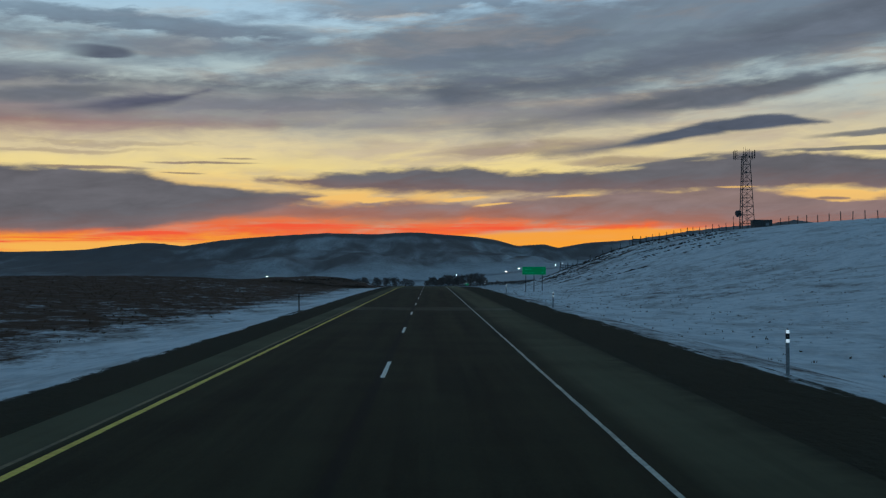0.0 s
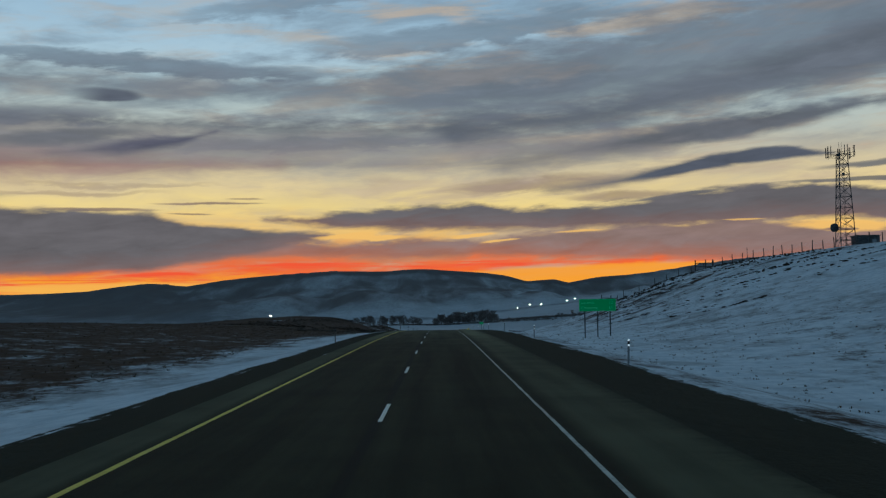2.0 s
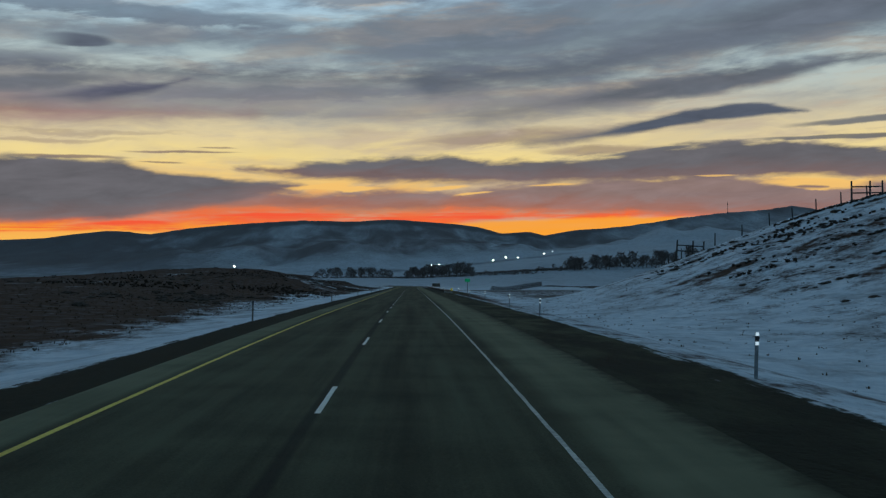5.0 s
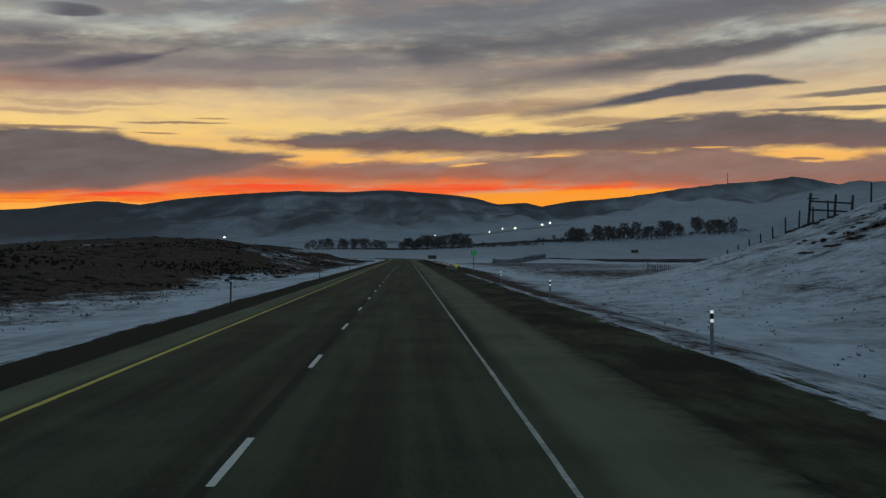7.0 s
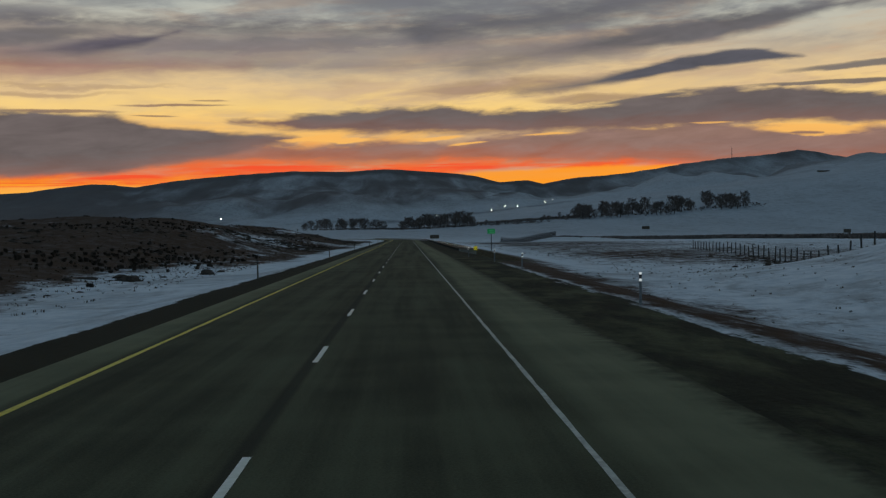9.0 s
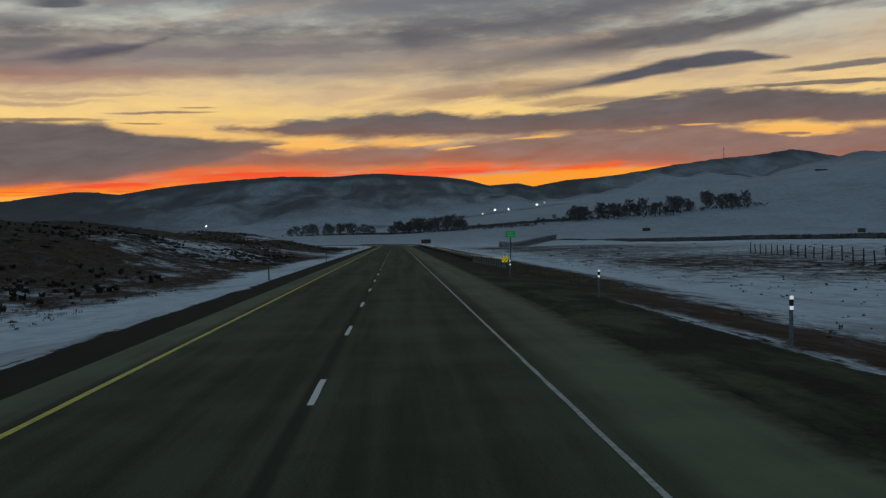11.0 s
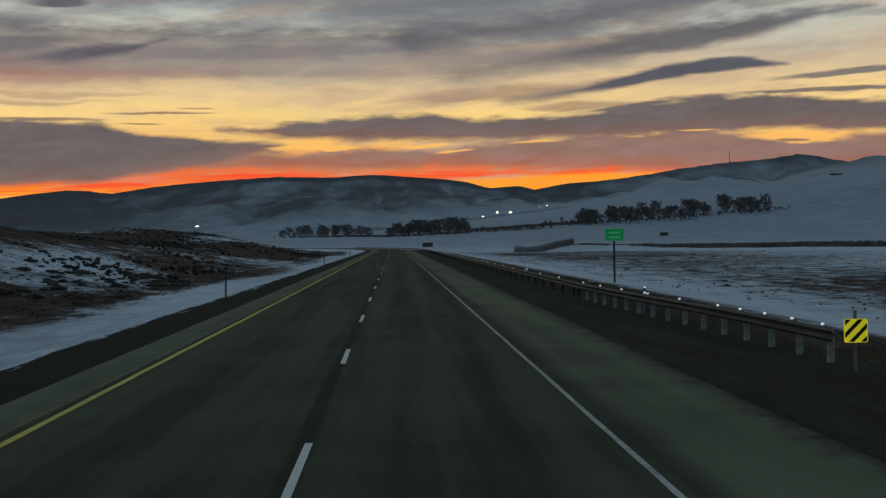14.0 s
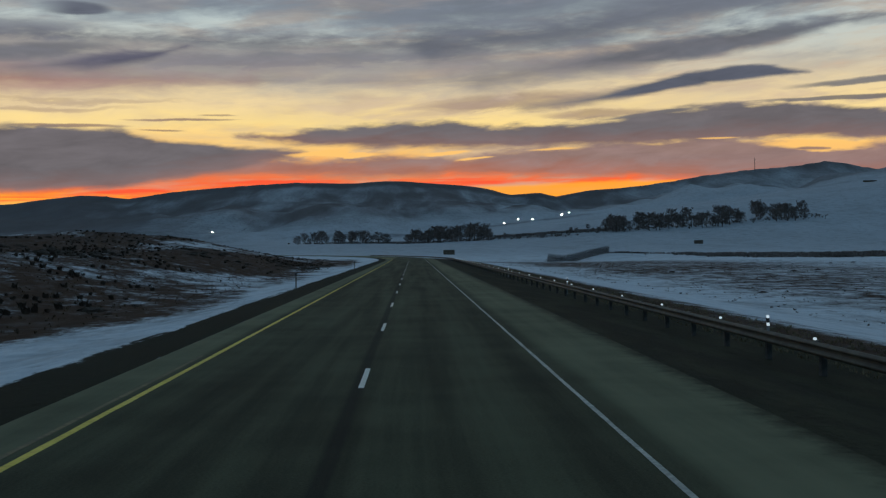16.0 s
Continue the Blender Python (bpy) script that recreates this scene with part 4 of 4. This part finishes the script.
    box(bm, -w * 0.25, -d / 2 - 0.02, h * 0.42, 0.95, 0.05, h * 0.8, 0.01)
    door = part("door", bm, DARK_STEEL, walls)
    bm = B()
    box(bm, w * 0.25, -d / 2 - 0.12, h * 0.55, 0.9, 0.25, 0.8, 0.03)
    part("air_conditioner", bm, GALV, walls)
    return tagged(root, label, "equipment hut")


hut("equipment_hut", pose(TX + 3.6, TY - 3.0, land_z(TX + 3.6, TY - 3.0), 0, 0, 0), 5.2, 3.0, 2.6, "dark flat-roofed equipment hut at the tower's foot")
hut("equipment_cabinet", pose(TX - 5.2, TY + 2, land_z(TX - 5.2, TY + 2), 0, 0, 0), 2.4, 1.5, 0.9, "low dark equipment cabinet on the hill crest")


# ---------------------------------------------------------------- range fence over the hill and along the fields
range_fence = empty("range_fence", pose(0, 0, 0))
tagged(range_fence, "wire range fence on thin dark posts over the snow", "fence")
corners = [(150, 120), (122, 160), (104, 192), (92, 220), (84, 246), (77, 280), (71, 312), (64, 337), (55, 351), (44, 356), (43, 374), (43, 392), (46, 416), (52, 446), (58, 482), (70, 560)]
fence_pts = []
for (x0, y0), (x1, y1) in zip(corners[:-1], corners[1:]):
    n = max(1, round(math.hypot(x1 - x0, y1 - y0) / (4.0 if y1 < 420 else 5.5)))
    fence_pts += [(x0 + (x1 - x0) * k / n, y0 + (y1 - y0) * k / n) for k in range(n)]
fence_pts.append(corners[-1])
shared = None
tops = []
for i, (x, y) in enumerate(fence_pts):
    z = land_z(x, y)
    lean = random.uniform(-3, 3)
    tall = random.uniform(0.92, 1.15)
    if shared is None:
        bm = B()
        rod(bm, (0, 0, -0.4), (0, 0, 1.8), 0.10, 6, 0.085)
        shared = part("post", bm, OLD_BOARDS, range_fence)
        o = shared
    else:
        o = new("post", shared.data)
        o.parent = range_fence
    o.matrix_local = pose(x, y, z, random.uniform(-3, 3), lean, 0) @ Matrix.Diagonal((1, 1, tall, 1))
    tops.append((x, y, z))
for k in range(5):
    cu = bpy.data.curves.new("wire", "CURVE")
    cu.dimensions, cu.bevel_depth, cu.bevel_resolution = "3D", 0.006, 0
    sp = cu.splines.new("POLY")
    sp.points.add(len(tops) - 1)
    for p, (x, y, z) in zip(sp.points, tops):
        p.co = (x, y, z + 0.3 + 0.3 * k, 1)
    o = new("wire", cu)
    cu.materials.append(GALV)
    o.parent = range_fence


# braced timber corner of the fence on the crest
def brace(m):
    root = empty("fence_brace", m)
    for x in (-2.0, 0.4, 2.0):
        bm = B()
        rod(bm, (x, 0, -0.6), (x, 0, 2.4), 0.14, 8, 0.12)
        part("post", bm, OLD_BOARDS, root)
    for z in (0.75, 1.6):
        bm = B()
        rod(bm, (-2.0, 0, z), (2.0, 0, z), 0.09, 8)
        part("cross_rail", bm, OLD_BOARDS, root)
    return tagged(root, "heavy timber H-brace of the range fence on the crest", "fence brace")


brace(pose(64, 337, land_z(64, 337), 0, 0, -15))
brace(pose(44.2, 356.0, land_z(44.2, 356.0), 0, 4, -20))


# ---------------------------------------------------------------- far things in the valley
def place(az, dist):
    x, y = dist * math.sin(radians(az)), 469 + dist * math.cos(radians(az))
    return x, y, land_z(x, y)


def snow_fence(a, b, height=3.6):
    """Slanting panels of boards in a row from a to b."""
    root = empty("snow_fence", pose(0, 0, 0))
    (x0, y0), (x1, y1) = a, b
    n = int(math.hypot(x1 - x0, y1 - y0) / 4.9)
    turn = math.degrees(math.atan2(y1 - y0, x1 - x0))
    shared = []
    for k in range(n):
        f = (k + 0.5) / n
        x, y = x0 + (x1 - x0) * f, y0 + (y1 - y0) * f
        if not shared:
            bm = B()
            for j in range(9):
                box(bm, 0, 0.35 - j * 0.02, 0.5 + j * 0.39, 4.85, 0.05, 0.2)
            shared.append(part("boards", bm, OLD_BOARDS, root))
            bm = B()
            for s in (-2.1, 0, 2.1):
                rod(bm, (s, 0.3, -0.3), (s, 0.15, height), 0.08, 5)
                rod(bm, (s, 1.9, -0.3), (s, 0.2, height * 0.8), 0.07, 5)
            shared.append(part("truss", bm, OLD_BOARDS, root))
            pair = shared
        else:
            pair = [new(o.name.split(".")[0], o.data) for o in shared]
            for o in pair:
                o.parent = root
        for o in pair:
            o.matrix_local = pose(x, y, land_z(x, y), 0, 0, turn)
    return tagged(root, "tall weathered timber snow fence across the field", "snow fence")


snow_fence((52.0, 893.0), (102.0, 1045.0), 3.4)

# ragged line of brush along the creek, and far scrub
def brush(name, pts, spread, count, size, seed, label, mat):
    r = random.Random(seed)
    verts, faces = [], []
    for _ in range(count):
        f = r.random() * (len(pts) - 1)
        i = min(int(f), len(pts) - 2)
        f -= i
        x = pts[i][0] + (pts[i + 1][0] - pts[i][0]) * f + r.gauss(0, spread)
        y = pts[i][1] + (pts[i + 1][1] - pts[i][1]) * f + r.gauss(0, spread * 1.6)
        z = land_z(x, y)
        h = size * r.uniform(0.4, 1.2)
        for _ in range(9):
            a, lean, w = r.uniform(0, 6.28), r.uniform(0.15, 1.2) * h, 0.06 * h
            dx, dy = math.cos(a), math.sin(a)
            n = len(verts)
            verts += [(x - dy * w, y + dx * w, z - 0.1), (x + dy * w, y - dx * w, z - 0.1),
                      (x + dx * lean + dy * w * 1.6, y + dy * lean - dx * w * 1.6, z + h * r.uniform(0.5, 1.0)),
                      (x + dx * lean - dy * w * 1.6, y + dy * lean + dx * w * 1.6, z + h * r.uniform(0.5, 1.0))]
            faces.append((n, n + 1, n + 2, n + 3))
    ob = mesh_object(name, verts, faces, mat, smooth=False)
    return tagged(ob, label, "brush", kind="stuff")


creek = [place(9.2, 600), place(14, 540), place(18, 470), place(23, 420), place(29, 380), place(36, 350)]
brush("creek_brush", creek, 9.0, 90, 0.8, 3, "dark leafless brush along a snowy creek bed", TWIGS)
br = random.Random(44)
for k in range(27):
    f = br.random() ** 0.7 * 4.6
    i = int(f)
    mid = [creek[i][c] + (creek[i + 1][c] - creek[i][c]) * (f - i) + br.gauss(0, 9) * (1.0 + c) for c in (0, 1)]
    run = br.uniform(3, 18)
    brush("willow_thicket", [(mid[0] - run, mid[1] + run * 0.8), (mid[0] + run, mid[1] - run * 0.8)], 2.4, int(run * 13), br.uniform(0.6, 1.4) + 0.22 * f, 70 + k, "dark leafless willow thicket in a snowy creek bed", TWIGS)


def bare_tree(height, seed):
    """A leafless cottonwood: a leaning leader with limbs at many heights, and a rounded crown of fine twig sprays."""
    r = random.Random(seed)
    root = empty("cottonwood", pose(0, 0, 0))
    bm = B()
    lean = Vector((r.uniform(-0.08, 0.08), r.uniform(-0.08, 0.08), 1))
    joints = [lean * height * f for f in (-0.02, 0.2, 0.45, 0.7, 0.88)]
    for k, (p, q) in enumerate(zip(joints[:-1], joints[1:])):
        rod(bm, p, q, height * (0.03 - 0.006 * k), 6, height * (0.024 - 0.006 * k))
    tips = []
    for _ in range(20):
        f = r.uniform(0.16, 0.86)
        p = lean * height * f
        a = r.uniform(0, 6.283)
        reach = height * r.uniform(0.16, 0.34) * (1.15 - abs(f - 0.45) * 1.3)
        way = Vector((math.cos(a), math.sin(a), r.uniform(0.3, 1.1))).normalized()
        q = p + way * reach
        rod(bm, p, q, height * 0.010, 5, height * 0.005)
        tips += [(p + (q - p) * t, way) for t in (0.45, 0.75, 1.0)]
        for _ in range(2):
            w = (way + Vector((r.uniform(-0.7, 0.7), r.uniform(-0.7, 0.7), r.uniform(0, 0.7)))).normalized()
            e = q + w * reach * r.uniform(0.3, 0.6)
            rod(bm, q, e, height * 0.005, 4, height * 0.003)
            tips.append((e, w))
    tips.append((joints[-1], Vector((0, 0, 1))))
    part("trunk", bm, BARK, root)
    verts, faces = [], []
    for p, way in tips:
        for _ in range(5):
            w = (way + Vector((r.uniform(-1, 1), r.uniform(-1, 1), r.uniform(-0.5, 0.9)))).normalized()
            side = w.cross(Vector((r.uniform(-1, 1), r.uniform(-1, 1), r.uniform(-1, 1)))).normalized()
            length, wide = height * r.uniform(0.05, 0.14), height * 0.005
            s = p - w * length * 0.3
            n = len(verts)
            verts += [s - side * wide, s + side * wide, s + w * length + side * wide * 2.5, s + w * length - side * wide * 2.5]
            faces.append((n, n + 1, n + 2, n + 3))
    # the rounded outer crown
    for _ in range(300):
        a, c = r.uniform(0, 6.283), r.uniform(-0.9, 1.0)
        ring = math.sqrt(1 - c * c) * r.uniform(0.55, 1.0)
        p = Vector((math.cos(a) * ring * 0.33, math.sin(a) * ring * 0.33, 0.54 + 0.41 * c * r.uniform(0.75, 1.0))) * height + lean * height * 0.02
        w = (p - Vector((0, 0, height * 0.35))).normalized() + Vector((r.uniform(-0.6, 0.6), r.uniform(-0.6, 0.6), r.uniform(-0.3, 0.6)))
        w.normalize()
        side = w.cross(Vector((r.uniform(-1, 1), r.uniform(-1, 1), r.uniform(-1, 1)))).normalized()
        length, wide = height * r.uniform(0.05, 0.12), height * 0.007
        n = len(verts)
        verts += [p - side * wide, p + side * wide, p + w * length + side * wide * 1.6, p + w * length - side * wide * 1.6]
        faces.append((n, n + 1, n + 2, n + 3))
    mesh_object("crown", [tuple(v) for v in verts], faces, TWIGS, root, smooth=False)
    return tagged(root, "leafless cottonwood tree standing in a snowy field", "tree", "cottonwood groves")


masters = [bare_tree(18, s) for s in (1, 2, 3, 4)]
placed = [False] * 4
tr = random.Random(9)


def grove(az0, az1, dist, count, lo, hi):
    for k in range(count):
        az = az0 + (az1 - az0) * (k + tr.uniform(-0.4, 1.4)) / count
        x, y, z = place(az, dist + tr.uniform(-45, 45))
        i = tr.randrange(4)
        s = tr.uniform(lo, hi) / 18
        m = pose(x, y, z - 0.2, 0, 0, tr.uniform(0, 360))
        if not placed[i]:
            masters[i].matrix_world = m @ Matrix.Diagonal((s * 1.15, s * 1.15, s, 1))
            placed[i] = True
        else:
            t = copy_thing(masters[i], m)
            t.scale = (s * 1.15, s * 1.15, s)


grove(-6.0, -1.2, 1250, 24, 6, 15)
grove(-0.3, 4.0, 1180, 36, 8, 18)
grove(4.6, 7.8, 1230, 5, 3, 5)
grove(8.0, 9.9, 1240, 5, 4, 7)
grove(9.8, 11.0, 1230, 10, 10, 17)
grove(11.2, 16.0, 1230, 30, 9, 19)
grove(16.2, 16.5, 1230, 4, 10, 14)
grove(17.0, 19.5, 1250, 16, 10, 18)
grove(-13.9, -13.2, 1500, 4, 9, 13)


def stack(m, w, d, h, label):
    root = empty("bale_stack", m)
    n = max(2, int(w / 1.3))
    for k in range(n):
        for j in range(2):
            bm = B()
            box(bm, (k + 0.5) * w / n - w / 2, random.uniform(-0.1, 0.1), h / 2 * (j + 0.5), w / n - 0.04, d, h / 2 - 0.02, 0.06)
            part("bale", bm, STRAW, root)
    return tagged(root, label, "bale stack")


for az, d, w in ((1.9, 700, 7), (14.4, 950, 7), (26.4, 800, 5), (22.4, 2000, 22)):
    x, y, z = place(az, d)
    stack(pose(x, y, z - 0.05, 0, 0, 0), w, 3, 3.0, "dark stack of straw bales in a snowy field")


# distant mast on the right-hand mountain
def mast(m, h):
    root = empty("radio_mast", m)
    bm = B()
    rod(bm, (0, 0, -2), (0, 0, h), 1.1, 6, 0.6)
    part("pole", bm, DARK_STEEL, root)
    bm = B()
    box(bm, 0, 0, h * 0.8, 4, 1, 1.2)
    part("antenna", bm, DARK_STEEL, root)
    return tagged(root, "thin far radio mast on the mountain ridge", "radio mast")


x, y, z = place(17.1, 3690)
mast(pose(x, y, z), 42)


# far vehicles with their headlamps lit, on the climb to the pass
def far_vehicle(m):
    root = empty("vehicle", m)
    bm = B()
    box(bm, 0, 0, 0.9, 1.9, 4.6, 0.9, 0.15)
    box(bm, 0, 0.3, 1.6, 1.7, 2.6, 0.7, 0.2)
    part("body", bm, CABINET, root)
    for x in (-0.7, 0.7):
        for y in (-1.5, 1.5):
            bm = B()
            disc(bm, (x * 1.25, y, 0.35), 0.36, 0.24, 12, "X")
            part("wheel", bm, BLACK, root)
        bm = B()
        disc(bm, (x, -2.34, 0.8), 0.55, 0.06, 12)
        part("headlight", bm, LAMP, root, "lit headlamp")
    return tagged(root, "far vehicle with lit headlamps coming down the valley", "vehicle", "oncoming vehicles")


vehicle, spots = None, [(1.2, 2290), (1.65, 2300), (4.7, 2350), (5.4, 2420), (6.1, 2400), (7.6, 2450), (8.0, 2550), (-10.05, 2150)]
for az, d in spots:
    x, y, z = place(az, d)
    m = pose(x, y, z + 0.3, 0, 0, -az)
    if vehicle is None:
        vehicle = far_vehicle(m)
    else:
        copy_thing(vehicle, m)


# ---------------------------------------------------------------- brush and grass
def tufts(name, label, mat, seed, spots, blades, size, width):
    """Many small tufts of bent blades in one mesh; spots are (x, y, scale)."""
    r = random.Random(seed)
    spots = np.array(spots)
    zs = land(spots[:, 0], spots[:, 1])[0]
    verts, faces = [], []
    for (x, y, k), z in zip(spots, zs):
        for _ in range(blades):
            a, h = r.uniform(0, 6.283), size * k * r.uniform(0.5, 1.15)
            out, w = h * r.uniform(0.2, 0.9), width * k * r.uniform(0.6, 1.3)
            dx, dy = math.cos(a), math.sin(a)
            px, py = x + dx * 0.12 * k * r.random(), y + dy * 0.12 * k * r.random()
            n = len(verts)
            verts += [(px - dy * w, py + dx * w, z - 0.03), (px + dy * w, py - dx * w, z - 0.03),
                      (px + dx * out * 0.45 + dy * w, py + dy * out * 0.45 - dx * w, z + h * 0.7),
                      (px + dx * out * 0.45 - dy * w, py + dy * out * 0.45 + dx * w, z + h * 0.7),
                      (px + dx * out, py + dy * out, z + h)]
            faces += [(n, n + 1, n + 2, n + 3), (n + 3, n + 2, n + 4)]
    return tagged(mesh_object(name, verts, faces, mat, smooth=False), label, "vegetation", kind="stuff")


vr = random.Random(21)
left = []
while len(left) < 15000:
    y = vr.uniform(10, 640) * Y_STRETCH
    d = 11.5 + abs(vr.gauss(0, 26))
    x = -d + float(bend(y))
    if float(patch(-d * 0.05, y / Y_STRETCH * 0.03)) + vr.uniform(-0.5, 0.5) > -0.15 and d < 110:
        left.append((x, y, vr.uniform(0.6, 1.5)))
tufts("dry_grass", "clumps of dry brown grass on snowy slopes", DRY_GRASS, 5, left, 5, 0.08, 0.014)
sage = []
while len(sage) < 2200:
    y, d = vr.uniform(280, 620) * Y_STRETCH, 15 + abs(vr.gauss(0, 32))
    if d < 120 and float(lumps(-d * 0.2, y / Y_STRETCH * 0.17)) + vr.uniform(-0.15, 0.15) > 0.16:
        sage.append((-d + float(bend(y)), y, vr.uniform(0.6, 1.6)))
tufts("sagebrush", "low dark sagebrush on brown mounds", SAGE, 6, sage, 12, 0.20, 0.06)
right = []
while len(right) < 3000:
    y, d = vr.uniform(20, 330) * Y_STRETCH, vr.uniform(13, 85)
    if float(patch(d * 0.06 + 4, y / Y_STRETCH * 0.04)) + vr.uniform(-0.45, 0.45) > 0.1:
        right.append((d, y, vr.uniform(0.5, 1.2)))
tufts("hill_grass", "sparse dry grass poking through snow on the hillside", DRY_GRASS, 7, right, 5, 0.09, 0.018)
# dark brush in slanting bands on the hill's nose
bands = []
for _ in range(22):
    cx, cy = vr.uniform(32, 70), vr.uniform(215, 292) * Y_STRETCH
    n = vr.randint(8, 26)
    for _ in range(n):
        t = vr.gauss(0, 1)
        bands.append((cx + t * 2.2 + vr.gauss(0, 0.4), cy - t * 2.6 + vr.gauss(0, 0.6), vr.uniform(0.6, 1.4)))
tufts("hill_brush", "dark low brush in bands on the snowy hillside", SAGE, 8, bands, 12, 0.22, 0.10)
stubble = []
while len(stubble) < 2200:
    y, d = vr.uniform(320, 640) * Y_STRETCH, 24.5 + abs(vr.gauss(0, 40))
    if d < 150 and float(patch(d * 0.05, y / Y_STRETCH * 0.03)) + vr.uniform(-0.5, 0.5) > -0.1:
        stubble.append((d + float(bend(y)), y, vr.uniform(0.5, 1.3)))
tufts("field_stubble", "dry stubble in a snowy field below the road", DRY_GRASS, 9, stubble, 5, 0.12, 0.03)


# scrub under the groves and along the far field edges
for k, (a0, a1, d, n) in enumerate(((-5.5, -1.7, 1240, 260), (-0.6, 7.8, 1170, 520), (8.2, 16.6, 1225, 420), (16.8, 19.9, 1245, 200))):
    brush("grove_scrub", [place(a0, d), place((a0 + a1) / 2, d), place(a1, d)], 9.0, n // 2, 2.4, 40 + k, "dark leafless scrub under far trees", TWIGS)


brush("hedge_brush", [place(4.2, 1225), place(6.8, 1230), place(9.9, 1235)], 3.0, 420, 3.0, 52, "low dark leafless hedge across a snowy field", TWIGS)
brush("hedge_brush", [place(-1.9, 1245), place(0.0, 1190)], 3.0, 110, 2.6, 53, "low dark leafless hedge across a snowy field", TWIGS)


def clumps(name, label, mat, seed, spots):
    """Low rounded bushes: domes of short blades, all in one mesh; spots are (x, y, radius)."""
    r = random.Random(seed)
    spots = np.array(spots)
    zs = land(spots[:, 0], spots[:, 1])[0]
    verts, faces = [], []
    for (x, y, rad), z in zip(spots, zs):
        tall, ax, turn = rad * r.uniform(0.35, 0.6), r.uniform(1.0, 1.5), r.uniform(-0.4, 0.4)
        ca, sa = math.cos(turn), math.sin(turn)
        # a lumpy low body
        n = len(verts)
        for ring, (f, h) in enumerate(((1.0, -0.1), (0.85, 0.5), (0.5, 0.85))):
            for q in range(9):
                a = q * 0.698 + ring * 0.35
                g = rad * f * r.uniform(0.65, 1.1)
                u, v = math.cos(a) * g * ax, math.sin(a) * g
                verts.append((x + u * ca - v * sa, y + u * sa + v * ca, z + tall * h * (r.uniform(0.6, 1.1) if ring else 1)))
        verts.append((x, y, z + tall * 0.9))
        for ring in (0, 1):
            for q in range(9):
                a, b = n + ring * 9 + q, n + ring * 9 + (q + 1) % 9
                faces.append((a, b, b + 9, a + 9))
        for q in range(9):
            faces.append((n + 18 + q, n + 18 + (q + 1) % 9, n + 27))
        # fine twigs all over it
        for _ in range(60):
            a, f = r.uniform(0, 6.283), math.sqrt(r.random()) * 1.08
            u, v = math.cos(a) * rad * f * ax, math.sin(a) * rad * f
            px, py = x + u * ca - v * sa, y + u * sa + v * ca
            h = tall * (1.25 - 0.9 * f * f) * r.uniform(0.5, 1.15)
            d, w = math.atan2(py - y, px - x) + r.uniform(-0.9, 0.9), 0.012 + rad * 0.014
            dx, dy, out = math.cos(d), math.sin(d), h * r.uniform(0.2, 1.0)
            n = len(verts)
            verts += [(px - dy * w, py + dx * w, z), (px + dy * w, py - dx * w, z), (px + dx * out, py + dy * out, z + h)]
            faces.append((n, n + 1, n + 2))
    return tagged(mesh_object(name, verts, faces, mat, smooth=False), label, "vegetation", kind="stuff")


bushes = []
while len(bushes) < 1300:
    y, d = vr.uniform(225, 640) * Y_STRETCH, 12.5 + abs(vr.gauss(0, 22))
    if d < 90 and float(lumps(-d * 0.22 + 3, y / Y_STRETCH * 0.12)) + vr.uniform(-0.12, 0.12) > 0.22:
        bushes.append((-d + float(bend(y)), y, 0.12 + 0.5 * vr.random() ** 2.2))
clumps("sage_bush", "low rounded brown bushes in patchy snow on the bank", SAGE, 31, bushes)
bushes = []
for _ in range(46):
    cx, cy = vr.uniform(30, 72), vr.uniform(180, 290) * Y_STRETCH
    for _ in range(vr.randint(5, 16)):
        t = vr.gauss(0, 1)
        bushes.append((cx + t * 2.3 + vr.gauss(0, 0.3), cy - t * 1.5 + vr.gauss(0, 0.5), vr.uniform(0.14, 0.42)))
for _ in range(20):
    cx, cy = vr.uniform(40, 72), vr.uniform(258, 298) * Y_STRETCH
    for _ in range(vr.randint(5, 12)):
        t = vr.gauss(0, 1)
        bushes.append((cx + t * 1.5 + vr.gauss(0, 0.25), cy - t * 1.0 + vr.gauss(0, 0.4), vr.uniform(0.2, 0.6)))
clumps("hill_bush", "dark low bushes in short rows on the snowy hill", SAGE, 32, bushes)
bushes = []
for _ in range(60):
    bushes.append((vr.uniform(26, 120), vr.uniform(345, 640) * Y_STRETCH, vr.uniform(0.2, 0.55)))
fence_row = []
for k in range(330):
    f = vr.random() ** 1.2 * 5.0
    i = int(f)
    (ax, ay), (bx, by) = corners[9 + i], corners[10 + i]
    fence_row.append((ax + (bx - ax) * (f - i) + vr.gauss(-0.6, 1.3), ay + (by - ay) * (f - i) + vr.gauss(0, 2.0), vr.uniform(0.14, 0.48)))
clumps("fence_row_brush", "dark low brush drifted along the fence line", SAGE, 34, fence_row)
clumps("field_bush", "scattered low bushes in the snowy field", SAGE, 33, bushes)

# tan grass on the slope behind the rail and along the ditch
verge = []
while len(verge) < 7000:
    y, d = vr.uniform(340, 600) * Y_STRETCH, vr.uniform(11.0, 14.2)
    if y / Y_STRETCH < 350 and vr.random() < 0.45 + 0.5 * float(patch(d * 0.2, y * 0.05)):
        continue
    verge.append((d + float(bend(y)), y, vr.uniform(0.5, 1.3)))
tufts("verge_grass", "matted tan dead grass on the slope behind the rail", TAN_GRASS, 12, verge, 6, 0.10, 0.010)
